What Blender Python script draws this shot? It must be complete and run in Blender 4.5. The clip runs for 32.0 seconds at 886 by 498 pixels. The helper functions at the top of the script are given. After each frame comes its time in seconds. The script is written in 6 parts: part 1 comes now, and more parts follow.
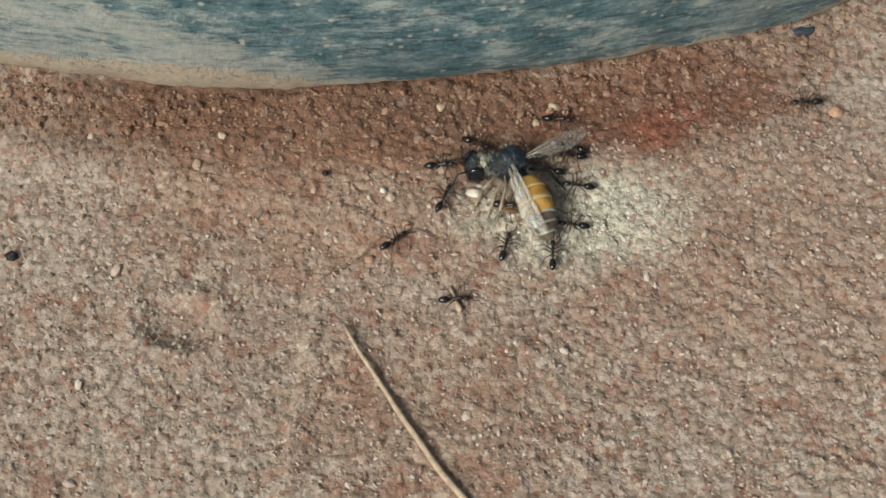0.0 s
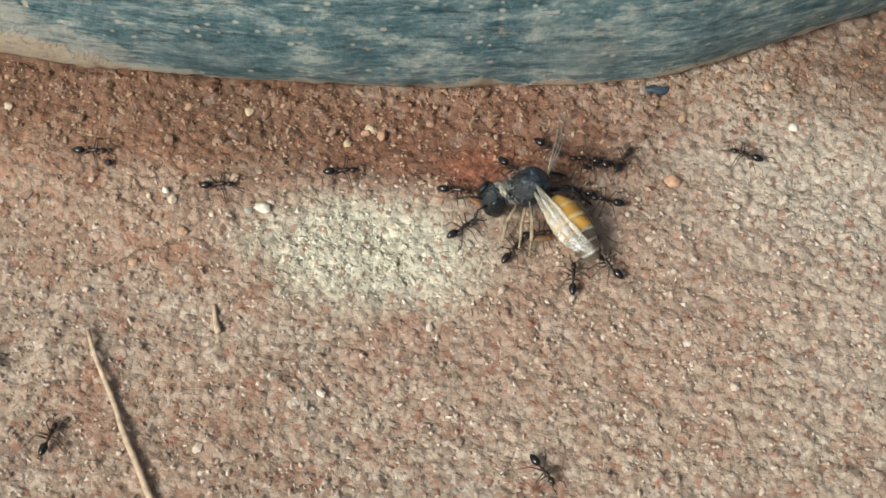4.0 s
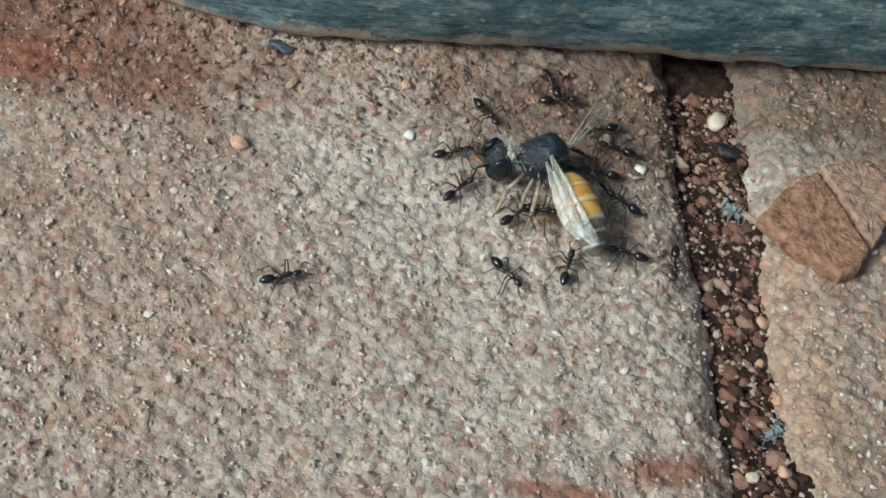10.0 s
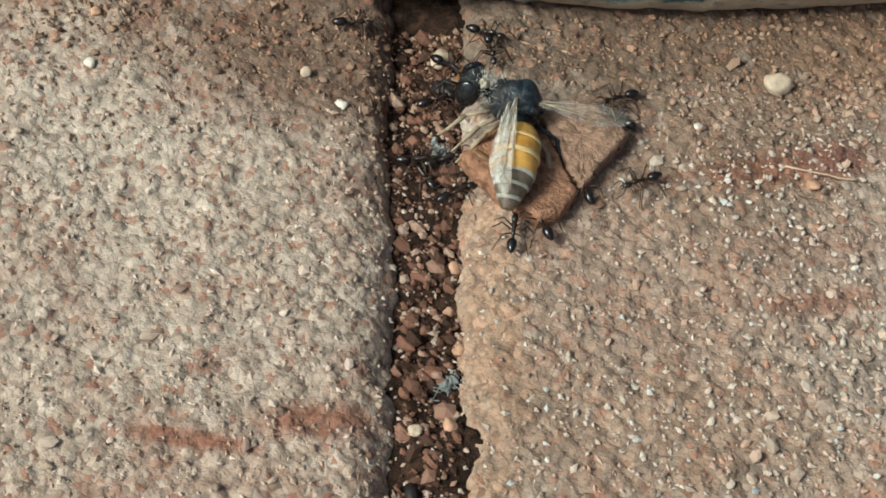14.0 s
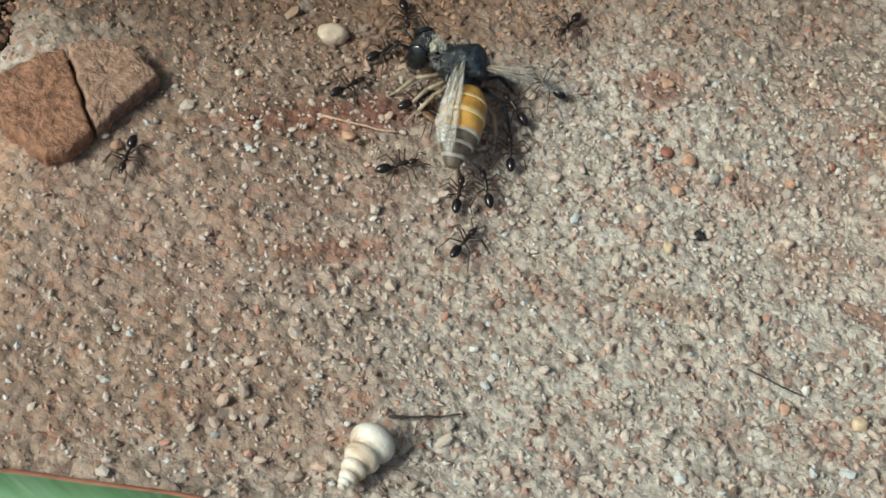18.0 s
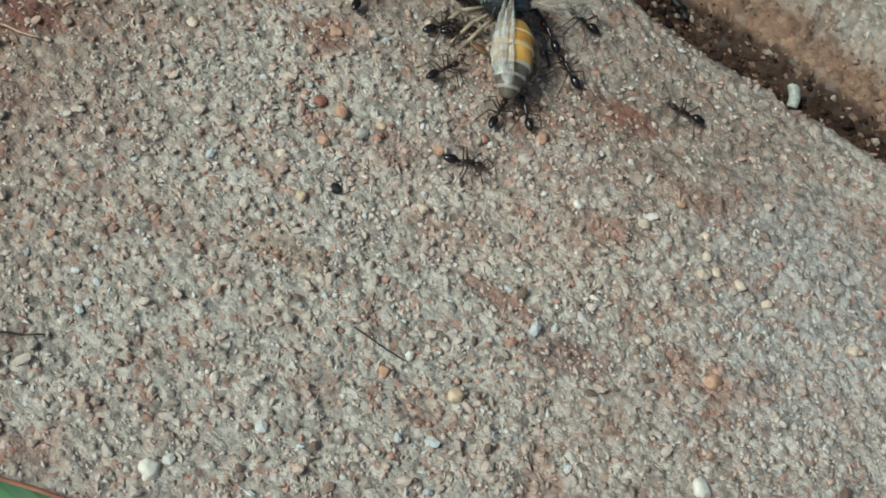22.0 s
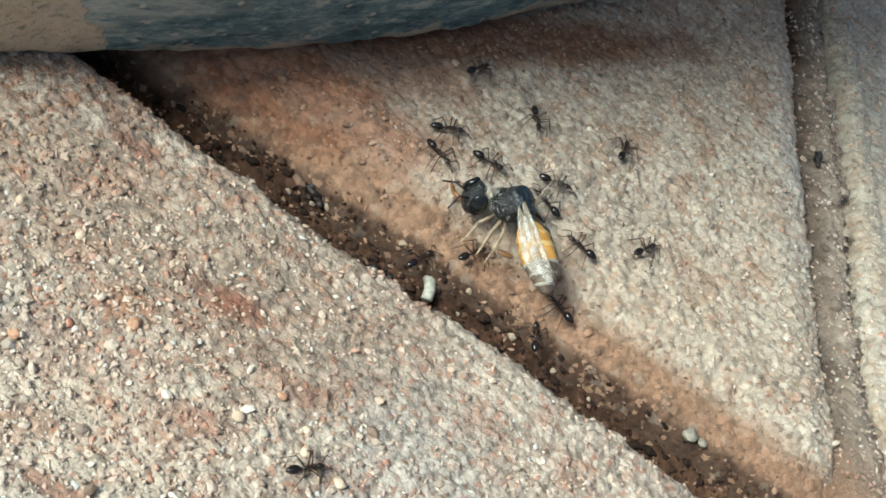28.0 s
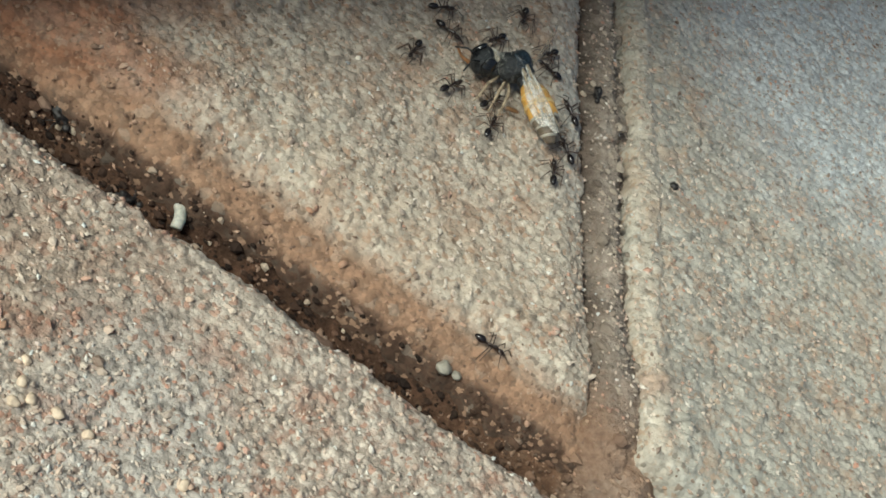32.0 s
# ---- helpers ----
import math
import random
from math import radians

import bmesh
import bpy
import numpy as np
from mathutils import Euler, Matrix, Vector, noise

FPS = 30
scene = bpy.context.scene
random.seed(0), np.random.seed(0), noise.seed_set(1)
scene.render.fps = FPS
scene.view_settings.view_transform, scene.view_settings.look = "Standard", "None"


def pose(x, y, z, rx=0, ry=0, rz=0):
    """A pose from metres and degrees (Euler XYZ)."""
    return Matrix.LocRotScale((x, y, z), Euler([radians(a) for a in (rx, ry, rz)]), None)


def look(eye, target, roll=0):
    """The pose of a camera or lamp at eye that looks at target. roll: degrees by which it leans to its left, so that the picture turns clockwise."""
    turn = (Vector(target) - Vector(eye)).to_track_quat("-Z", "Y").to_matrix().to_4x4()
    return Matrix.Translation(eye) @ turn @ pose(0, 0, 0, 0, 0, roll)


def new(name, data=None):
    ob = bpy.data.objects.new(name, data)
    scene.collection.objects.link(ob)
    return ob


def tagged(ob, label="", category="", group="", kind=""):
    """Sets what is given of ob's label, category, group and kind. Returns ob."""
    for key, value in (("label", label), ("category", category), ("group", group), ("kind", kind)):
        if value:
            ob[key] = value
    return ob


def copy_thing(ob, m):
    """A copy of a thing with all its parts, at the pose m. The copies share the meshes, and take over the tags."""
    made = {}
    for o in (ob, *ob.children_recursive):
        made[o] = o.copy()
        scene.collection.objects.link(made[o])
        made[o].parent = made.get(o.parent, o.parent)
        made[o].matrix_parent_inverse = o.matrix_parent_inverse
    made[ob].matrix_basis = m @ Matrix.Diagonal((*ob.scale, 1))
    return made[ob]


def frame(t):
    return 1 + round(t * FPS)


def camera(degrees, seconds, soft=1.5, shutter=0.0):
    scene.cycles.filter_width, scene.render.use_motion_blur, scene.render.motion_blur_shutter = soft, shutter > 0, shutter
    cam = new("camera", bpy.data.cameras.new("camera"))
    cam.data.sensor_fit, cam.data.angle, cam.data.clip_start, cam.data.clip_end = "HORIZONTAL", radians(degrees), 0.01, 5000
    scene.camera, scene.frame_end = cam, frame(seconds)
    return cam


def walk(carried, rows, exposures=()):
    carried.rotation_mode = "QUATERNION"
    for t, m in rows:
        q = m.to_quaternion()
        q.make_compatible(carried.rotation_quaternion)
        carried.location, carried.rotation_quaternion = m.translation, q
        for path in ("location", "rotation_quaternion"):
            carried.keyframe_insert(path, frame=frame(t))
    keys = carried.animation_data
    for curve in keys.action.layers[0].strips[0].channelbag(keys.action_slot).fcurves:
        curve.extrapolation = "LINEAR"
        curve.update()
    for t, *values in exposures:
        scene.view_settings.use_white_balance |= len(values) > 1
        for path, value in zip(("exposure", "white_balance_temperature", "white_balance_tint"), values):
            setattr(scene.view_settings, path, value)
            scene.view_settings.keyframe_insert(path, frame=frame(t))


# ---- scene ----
MM = 0.001
PI = math.pi

# ---------------------------------------------------------------- camera
# seconds, eye in millimetres, yaw, pitch and roll in degrees
PATH = [
    (0, 19.32, -44.25, 82.80, 14.34, -63.97, -5.47),
    (0.5, 20.50, -44.07, 82.08, 14.78, -63.49, -5.17),
    (1, 20.49, -43.76, 81.55, 16.18, -62.85, -5.52),
    (1.5, 21.03, -43.89, 81.52, 15.87, -62.61, -4.20),
    (2, 24.01, -43.24, 77.84, 14.48, -62.52, -1.02),
    (2.5, 27.29, -41.90, 77.95, 16.13, -62.67, -0.73),
    (4.5, 34.46, -37.17, 72.45, 15.19, -61.73, 2.96),
    (5, 38.67, -35.48, 70.55, 16.26, -61.74, 3.00),
    (5.5, 41.56, -34.28, 68.79, 16.53, -62.35, 4.98),
    (6, 42.82, -33.64, 67.66, 17.28, -62.37, 5.27),
    (6.5, 45.51, -32.62, 66.95, 19.09, -62.28, 4.39),
    (7, 47.49, -31.14, 65.30, 19.65, -62.35, 4.69),
    (7.5, 49.91, -30.13, 63.85, 20.24, -62.04, 5.39),
    (8, 54.83, -27.77, 62.96, 19.45, -62.74, 6.38),
    (8.5, 56.80, -26.69, 61.60, 20.79, -62.44, 7.43),
    (9, 58.22, -25.73, 60.73, 22.48, -61.01, 8.81),
    (9.5, 59.57, -24.86, 59.82, 24.03, -58.88, 11.69),
    (10, 61.17, -24.39, 59.16, 26.88, -57.06, 11.64),
    (10.5, 62.48, -23.43, 59.12, 28.89, -56.43, 11.00),
    (11, 65.77, -21.58, 58.80, 30.89, -56.62, 9.01),
    (11.5, 68.29, -20.23, 57.43, 31.64, -56.32, 8.43),
    (12, 70.60, -18.05, 55.36, 29.98, -56.88, 10.03),
    (12.5, 73.26, -16.20, 55.12, 30.35, -57.43, 9.44),
    (13, 74.23, -15.37, 54.50, 29.57, -56.97, 10.16),
    (13.5, 74.76, -14.88, 54.19, 29.43, -56.68, 10.31),
    (14, 75.24, -14.41, 53.94, 29.98, -56.11, 10.06),
    (14.5, 76.63, -13.28, 54.19, 30.58, -55.50, 9.42),
    (15, 81.08, -10.14, 54.56, 29.00, -55.75, 11.04),
    (15.5, 82.78, -10.10, 54.21, 28.12, -54.55, 12.10),
    (17.5, 89.53, -4.84, 53.47, 27.45, -54.41, 13.24),
    (18, 91.50, -3.29, 54.07, 26.84, -55.74, 14.52),
    (18.5, 92.15, -2.26, 53.07, 24.72, -55.58, 17.57),
    (19, 92.32, -1.54, 52.60, 24.11, -54.84, 19.07),
    (19.5, 92.57, -1.25, 52.67, 23.57, -54.03, 20.45),
    (20, 93.30, -0.40, 52.83, 21.93, -53.63, 23.24),
    (20.5, 94.18, -0.04, 53.35, 19.66, -54.00, 26.10),
    (21, 95.19, 0.63, 53.92, 17.93, -54.45, 28.79),
    (21.5, 96.23, 0.99, 54.88, 15.06, -54.82, 32.08),
    (22, 97.47, 2.48, 55.19, 13.68, -54.86, 33.27),
    (22.5, 98.60, 4.11, 55.43, 13.60, -52.71, 34.02),
    (23, 100.01, 5.48, 56.15, 13.17, -51.08, 34.36),
    (23.5, 101.39, 7.23, 56.74, 11.31, -49.03, 35.93),
    (24, 102.45, 7.77, 56.74, 11.56, -48.25, 35.68),
    (24.5, 102.89, 8.35, 56.80, 10.46, -47.42, 36.60),
    (25, 103.12, 8.65, 56.79, 10.10, -47.07, 37.01),
    (25.5, 103.34, 8.95, 56.91, 10.03, -46.93, 37.10),
    (27.5, 104.07, 10.52, 55.64, 10.90, -44.70, 36.53),
    (28, 104.27, 10.37, 55.95, 10.91, -44.29, 36.55),
    (28.5, 105.09, 10.60, 56.35, 10.50, -44.12, 36.98),
    (29, 105.62, 11.39, 56.62, 9.45, -43.82, 37.84),
    (29.5, 106.70, 12.27, 56.84, 7.55, -43.33, 38.99),
    (30, 107.63, 13.02, 57.09, 6.17, -43.17, 40.03),
    (30.5, 108.05, 13.32, 57.26, 5.54, -43.25, 40.58),
    (31, 109.14, 14.18, 57.95, 4.00, -43.45, 42.09),
    (31.5, 109.24, 14.37, 58.14, 3.55, -43.32, 42.46),
    (32, 109.26, 14.67, 57.94, 3.70, -43.09, 42.34),
]


def view(x, y, z, yaw, pitch, roll):
    eye = Vector((x, y, z)) * MM
    a, b = radians(yaw), radians(pitch)
    return look(eye, eye + Vector((-math.sin(a) * math.cos(b), math.cos(a) * math.cos(b), math.sin(b))), roll)


cam = camera(33.364, 32.0, soft=1.7)
walk(cam, [(row[0], view(*row[1:])) for row in PATH], exposures=[
    (0, -0.44, 5910, 1), (2, -0.34, 5860, 0), (5, -0.03, 5960, 1), (6, -0.12, 5910, -1), (7, -0.18, 5860, -3), (9, -0.26, 5310, -6), (10, -0.21, 5160, -6), (11, -0.21, 5310, -4), (12, -0.24, 5760, 0), (13, -0.09, 5760, -2), (14, -0.08, 5860, -2), (15.5, 0.04, 5710, -5), (18, -0.20, 5710, -3),
    (20, -0.32, 5460, -5), (22, -0.42, 5360, -6), (23, -0.51, 5460, -5), (24, 0.37, 5410, -6), (25, 0.31, 5660, -4), (28, 0.35, 5760, -3), (30, 0.25, 5810, -4), (31, 0.21, 5910, -4), (32, -0.03, 5960, -3)])

# ---------------------------------------------------------------- light
SUN_FROM = Vector((-0.53, -0.848, 0.95)).normalized()
world = bpy.data.worlds.new("open_shade")
scene.world = world
world.use_nodes = True
wn = world.node_tree.nodes
sky = wn.new("ShaderNodeTexSky")
sky.sky_type, sky.sun_disc = "NISHITA", False
sky.air_density, sky.dust_density, sky.ozone_density = 0.7, 6.0, 0.4
sky.sun_elevation = math.asin(SUN_FROM.z)
sky.sun_rotation = math.atan2(SUN_FROM.x, SUN_FROM.y)
wn["Background"].inputs["Strength"].default_value = 0.09
world.node_tree.links.new(sky.outputs[0], wn["Background"].inputs["Color"])
sun = new("sun", bpy.data.lights.new("sun", "SUN"))
sun.data.energy, sun.data.angle, sun.data.color = 3.6, radians(18), (1.0, 0.94, 0.84)
sun.matrix_world = look((0, 0, 1), Vector((0, 0, 1)) - SUN_FROM)


# ---------------------------------------------------------------- noise and shape helpers
def hash2(ix, iy, seed):
    n = (ix.astype(np.int64) * 374761393 + iy.astype(np.int64) * 668265263 + seed * 974711) & 0x7FFFFFFF
    n = ((n ^ (n >> 13)) * 1274126177) & 0x7FFFFFFF
    n = ((n ^ (n >> 16)) * 668265263) & 0x7FFFFFFF
    return ((n ^ (n >> 15)) & 0xFFFF) / 65535.0


def value_noise(x, y, size, seed):
    """Smooth noise from -1 to 1, with lumps of that size."""
    x, y = np.asarray(x, float) / size, np.asarray(y, float) / size
    ix, iy = np.floor(x), np.floor(y)
    u, v = x - ix, y - iy
    u, v = u * u * (3 - 2 * u), v * v * (3 - 2 * v)
    a, b = hash2(ix, iy, seed), hash2(ix + 1, iy, seed)
    c, d = hash2(ix, iy + 1, seed), hash2(ix + 1, iy + 1, seed)
    return ((a * (1 - u) + b * u) * (1 - v) + (c * (1 - u) + d * u) * v) * 2 - 1


def bumps(x, y, size, seed):
    """Round bumps from 0 to 1, one to a cell of that size, like grains set in a matrix."""
    gx, gy = np.asarray(x, float) / size, np.asarray(y, float) / size
    ix, iy = np.floor(gx), np.floor(gy)
    best = np.zeros_like(gx)
    for dx in (-1, 0, 1):
        for dy in (-1, 0, 1):
            cx, cy = ix + dx, iy + dy
            px = cx + 0.15 + 0.7 * hash2(cx, cy, seed)
            py = cy + 0.15 + 0.7 * hash2(cx, cy, seed + 7)
            r = 0.35 + 0.35 * hash2(cx, cy, seed + 13)
            h = 0.35 + 0.65 * hash2(cx, cy, seed + 29)
            q = 1 - ((gx - px) ** 2 + (gy - py) ** 2) / (r * r)
            best = np.maximum(best, h * np.sqrt(np.clip(q, 0, 1)))
    return best


def smooth(a, b, x):
    t = np.clip((np.asarray(x, float) - a) / (b - a), 0, 1)
    return t * t * (3 - 2 * t)


# half planes: a point on the edge and the way inwards, in millimetres
EDGE_A = (55.2, 16.2, -0.770, -0.638)
EDGE_B = (57.75, 17.53, 0.796, 0.606)
EDGE_B2 = (95.8, 63.7, 0.227, -0.974)
EDGE_C2 = (97.93, 68.45, -0.240, 0.971)
EDGE_D2 = (97.5, 70.2, -0.240, 0.971)
EDGE_C3 = (112.95, 84.0, -0.836, -0.549)
EDGE_D3 = (112.35, 91.0, 0.844, 0.536)
BRICKS = {
    "a": ([EDGE_A], (2.9,), (5.4,), (-26, 66, -28, 34), 11),
    "b": ([EDGE_B, EDGE_B2], (2.9, 1.5), (3.4, 3.0), (47, 124, -4, 72), 23),
    "c": ([EDGE_C2, EDGE_C3], (2.4, 2.4), (3.0, 1.5), (70, 121, 61, 142), 37),
    "d": ([EDGE_D3, EDGE_D2], (1.5, 2.4), (1.6, 2.8), (97, 142, 66, 144), 41),
}
POT_X, POT_Y, POT_R = -18.75, 109.5, 105.4


def brick_height(key, x, y):
    """Height of a brick's skin over the plan, and how far inside its edge the place lies, in millimetres."""
    edges, rads, drops, _, seed = BRICKS[key]
    inside, rim = np.full(np.shape(x), 60.0), np.zeros(np.shape(x))
    ragged = 0.30 * value_noise(x, y, 7.0, seed + 1) + 0.24 * value_noise(x, y, 2.1, seed + 2) + 0.15 * value_noise(x, y, 0.8, seed + 3)
    for (px, py, nx, ny), rad, drop in zip(edges, rads, drops):
        d = (x - px) * nx + (y - py) * ny + ragged
        inside = np.minimum(inside, d)
        t = np.clip(1 - d / rad, 0, 1)
        rim = np.minimum(rim, -drop * 0.42 * (1 - np.sqrt(np.clip(1 - t * t, 0, 1))))
    rim = rim + np.where(inside < 0, np.clip(inside * 5.0, -6.0, 0), 0)
    z = 0.30 * value_noise(x, y, 13.0, seed + 4) + 0.16 * value_noise(x, y, 4.5, seed + 5) + 0.06 * value_noise(x, y, 1.6, seed + 6)
    if key == "a":
        z = z + step_on_a(x, y)
        fine = 0.07 * value_noise(x + 0.5 * y, y - 0.5 * x, 1.1, seed + 8) + 0.21 * bumps(x - 0.3 * y, y + 0.3 * x, 0.52, seed + 10) + 0.13 * bumps(x + 0.4 * y, y - 0.4 * x, 0.80, seed + 9)
        near_pot = POT_R + 6 - np.hypot(x - POT_X, y - POT_Y)
        fine = fine + 0.25 * smooth(-2, 5, near_pot) * bumps(x, y, 1.0, seed + 10)
    elif key == "b":
        fine = 0.14 * bumps(x, y, 0.85, seed + 8) + 0.22 * bumps(x - 0.3 * y, y + 0.3 * x, 0.52, seed + 9)
    else:
        fine = 0.08 * value_noise(x * 1.6 + y * 0.4, y * 0.7, 0.9, seed + 8) + 0.19 * bumps(x + 0.4 * y, y - 0.4 * x, 0.50, seed + 7) + 0.13 * bumps(x, y, 0.8, seed + 9)
        ridge = (x - EDGE_D3[0]) * EDGE_D3[2] + (y - EDGE_D3[1]) * EDGE_D3[3]
        z = z + ((0.12 + 0.10 * value_noise(x, y, 4.0, 79)) * np.exp(-(((ridge - 1.1 + 0.4 * value_noise(x, y, 3.0, 77)) / 0.9) ** 2)) - 0.12 * np.exp(-(((ridge - 2.2) / 0.4) ** 2)) if key == "d" else -0.35 * smooth(3.0, 0.3, (x - EDGE_C3[0]) * EDGE_C3[2] + (y - EDGE_C3[1]) * EDGE_C3[3]))
    if key == "c":
        slope = (x - EDGE_C2[0]) * EDGE_C2[2] + (y - EDGE_C2[1]) * EDGE_C2[3]
        z = z - 1.7 * smooth(5.6, 0.2, slope + 0.8 * value_noise(x, y, 5.0, 78))
    return z + fine * np.where(inside < 0, 0.6, 1.0) + rim, inside


def step_on_a(x, y):
    """A worn scab of old skin on the first brick ends in a low curved step."""
    brow = 2.0 + 0.012 * (y + 13.5) ** 2 + 0.45 * np.maximum(0, y + 8.5) ** 1.5
    d = x - brow + 0.5 * value_noise(x, y, 3.0, 91) + 0.3 * value_noise(x, y, 1.2, 92)
    lower = 1 - smooth(-0.35, 0.45, d)
    far = smooth(-3.0, -6.0, y + 0.1 * x)
    away = np.hypot((x + 5.9) / 2.3, (y + 12.3) / 1.5)
    pit = np.exp(-away ** 2) - 0.45 * np.exp(-((away - 1.35) / 0.35) ** 2)
    lip = np.exp(-((d - 0.5) / 0.7) ** 2) * far
    return -0.42 * lower * far - 0.7 * pit + 0.16 * lip


def soil_height(x, y):
    z = -2.3 + 0.5 * value_noise(x, y, 4.0, 55) + 0.35 * value_noise(x, y, 1.5, 56) + 0.35 * bumps(x, y, 0.9, 57) + 0.2 * bumps(x, y, 0.5, 58)
    to_c = (x - EDGE_C2[0]) * EDGE_C2[2] + (y - EDGE_C2[1]) * EDGE_C2[3]
    third = np.exp(-((((x - 114.0) * 0.842 + (y - 85.2) * 0.54) / 3.0) ** 2)) * smooth(-1.5, 3.0, to_c)
    second = smooth(45, 60, y) * (1 - third)
    to_b = (x - EDGE_B[0]) * EDGE_B[2] + (y - EDGE_B[1]) * EDGE_B[3]
    lean = 0.35 * smooth(-3.2, -0.2, to_b) * smooth(45, 35, y) + 1.5 * smooth(-1.5, 0.1, to_c) * smooth(45, 55, y) * (1 - third)
    to_d = (x - EDGE_D3[0]) * EDGE_D3[2] + (y - EDGE_D3[1]) * EDGE_D3[3] + 0.25 * value_noise(x, y, 3.0, 59)
    crack = 0.9 * np.exp(-(((to_d + 0.55) / 0.34) ** 2)) * smooth(84, 92, y)
    return z + 0.75 * smooth(45, 38, y) - 2.5 * second + 2.15 * third + lean - crack


def ground_at(x, y):
    """The height of whatever surface lies on top at a place, in millimetres."""
    x, y = np.asarray(x, float), np.asarray(y, float)
    best = soil_height(x, y)
    for key in BRICKS:
        z, inside = brick_height(key, x, y)
        best = np.maximum(best, np.where(inside > -0.6, z, -9))
    return best


def mesh_from(name, verts, faces, material, smooth_shade=True):
    me = bpy.data.meshes.new(name)
    me.from_pydata(verts, [], faces)
    if smooth_shade:
        me.polygons.foreach_set("use_smooth", [True] * len(me.polygons))
    me.materials.append(material)
    return me


def part(name, data, material, parent, label=""):
    """Links a bmesh, or mesh data, as one mesh object under a thing or a part."""
    if isinstance(data, bmesh.types.BMesh):
        me = bpy.data.meshes.new(name)
        data.to_mesh(me)
        data.free()
        me.polygons.foreach_set("use_smooth", [True] * len(me.polygons))
        me.materials.append(material)
    else:
        me = data
    ob = new(name, me)
    ob.parent = parent
    if label:
        tagged(ob, label)
    return ob


def thing(name, label, category, m=None, group="", kind=""):
    ob = new(name)
    ob.empty_display_size = 0.002
    if m is not None:
        ob.matrix_world = m
    return tagged(ob, label, category, group, kind)


def lathe_along(points, radii, segments=16, squash=1.0, flat=1.0):
    """A body of round sections strung along a line of points, closed at both ends. squash: width over height."""
    bm = bmesh.new()
    pts = [Vector(p) for p in points]
    rings = []
    for i, (p, r) in enumerate(zip(pts, radii)):
        ahead = (pts[min(i + 1, len(pts) - 1)] - pts[max(i - 1, 0)]).normalized()
        side = ahead.cross(Vector((0, 0, 1)))
        side = side.normalized() if side.length > 1e-4 else Vector((1, 0, 0))
        up = side.cross(ahead)
        rings.append([bm.verts.new(p + side * (math.cos(a) * r * squash) + up * (math.sin(a) * r * flat))
                      for a in (2 * PI * k / segments for k in range(segments))])
    for a, b in zip(rings, rings[1:]):
        for k in range(segments):
            bm.faces.new((a[k], a[(k + 1) % segments], b[(k + 1) % segments], b[k]))
    bm.faces.new(rings[0][::-1])
    bm.faces.new(rings[-1])
    bmesh.ops.recalc_face_normals(bm, faces=bm.faces)
    return bm


def egg(center, half, rings=10, segments=14, turn=None, taper=0.0, rough=0.0, seed=0):
    """An egg-shaped lump with half sizes along its own axes."""
    bm = bmesh.new()
    bmesh.ops.create_uvsphere(bm, u_segments=segments, v_segments=rings, radius=1.0)
    turn = turn or Matrix.Identity(4)
    for v in bm.verts:
        k = 1 + taper * v.co.x
        n = 1 + rough * noise.noise(v.co * 1.7 + Vector((seed * 3.1, 0, 0)))
        v.co = turn @ Vector((v.co.x * half[0] * n, v.co.y * half[1] * k * n, v.co.z * half[2] * k * n)) + Vector(center)
    return bm


def tube(points, r0, r1, segments=6):
    n = len(points)
    return lathe_along(points, [r0 + (r1 - r0) * i / (n - 1) for i in range(n)], segments)


def join_bm(*parts):
    out = bmesh.new()
    for bm in parts:
        me = bpy.data.meshes.new("piece")
        bm.to_mesh(me)
        bm.free()
        out.from_mesh(me)
        bpy.data.meshes.remove(me)
    return out


def mm(bm):
    bmesh.ops.scale(bm, vec=(MM, MM, MM), verts=bm.verts)
    return bm


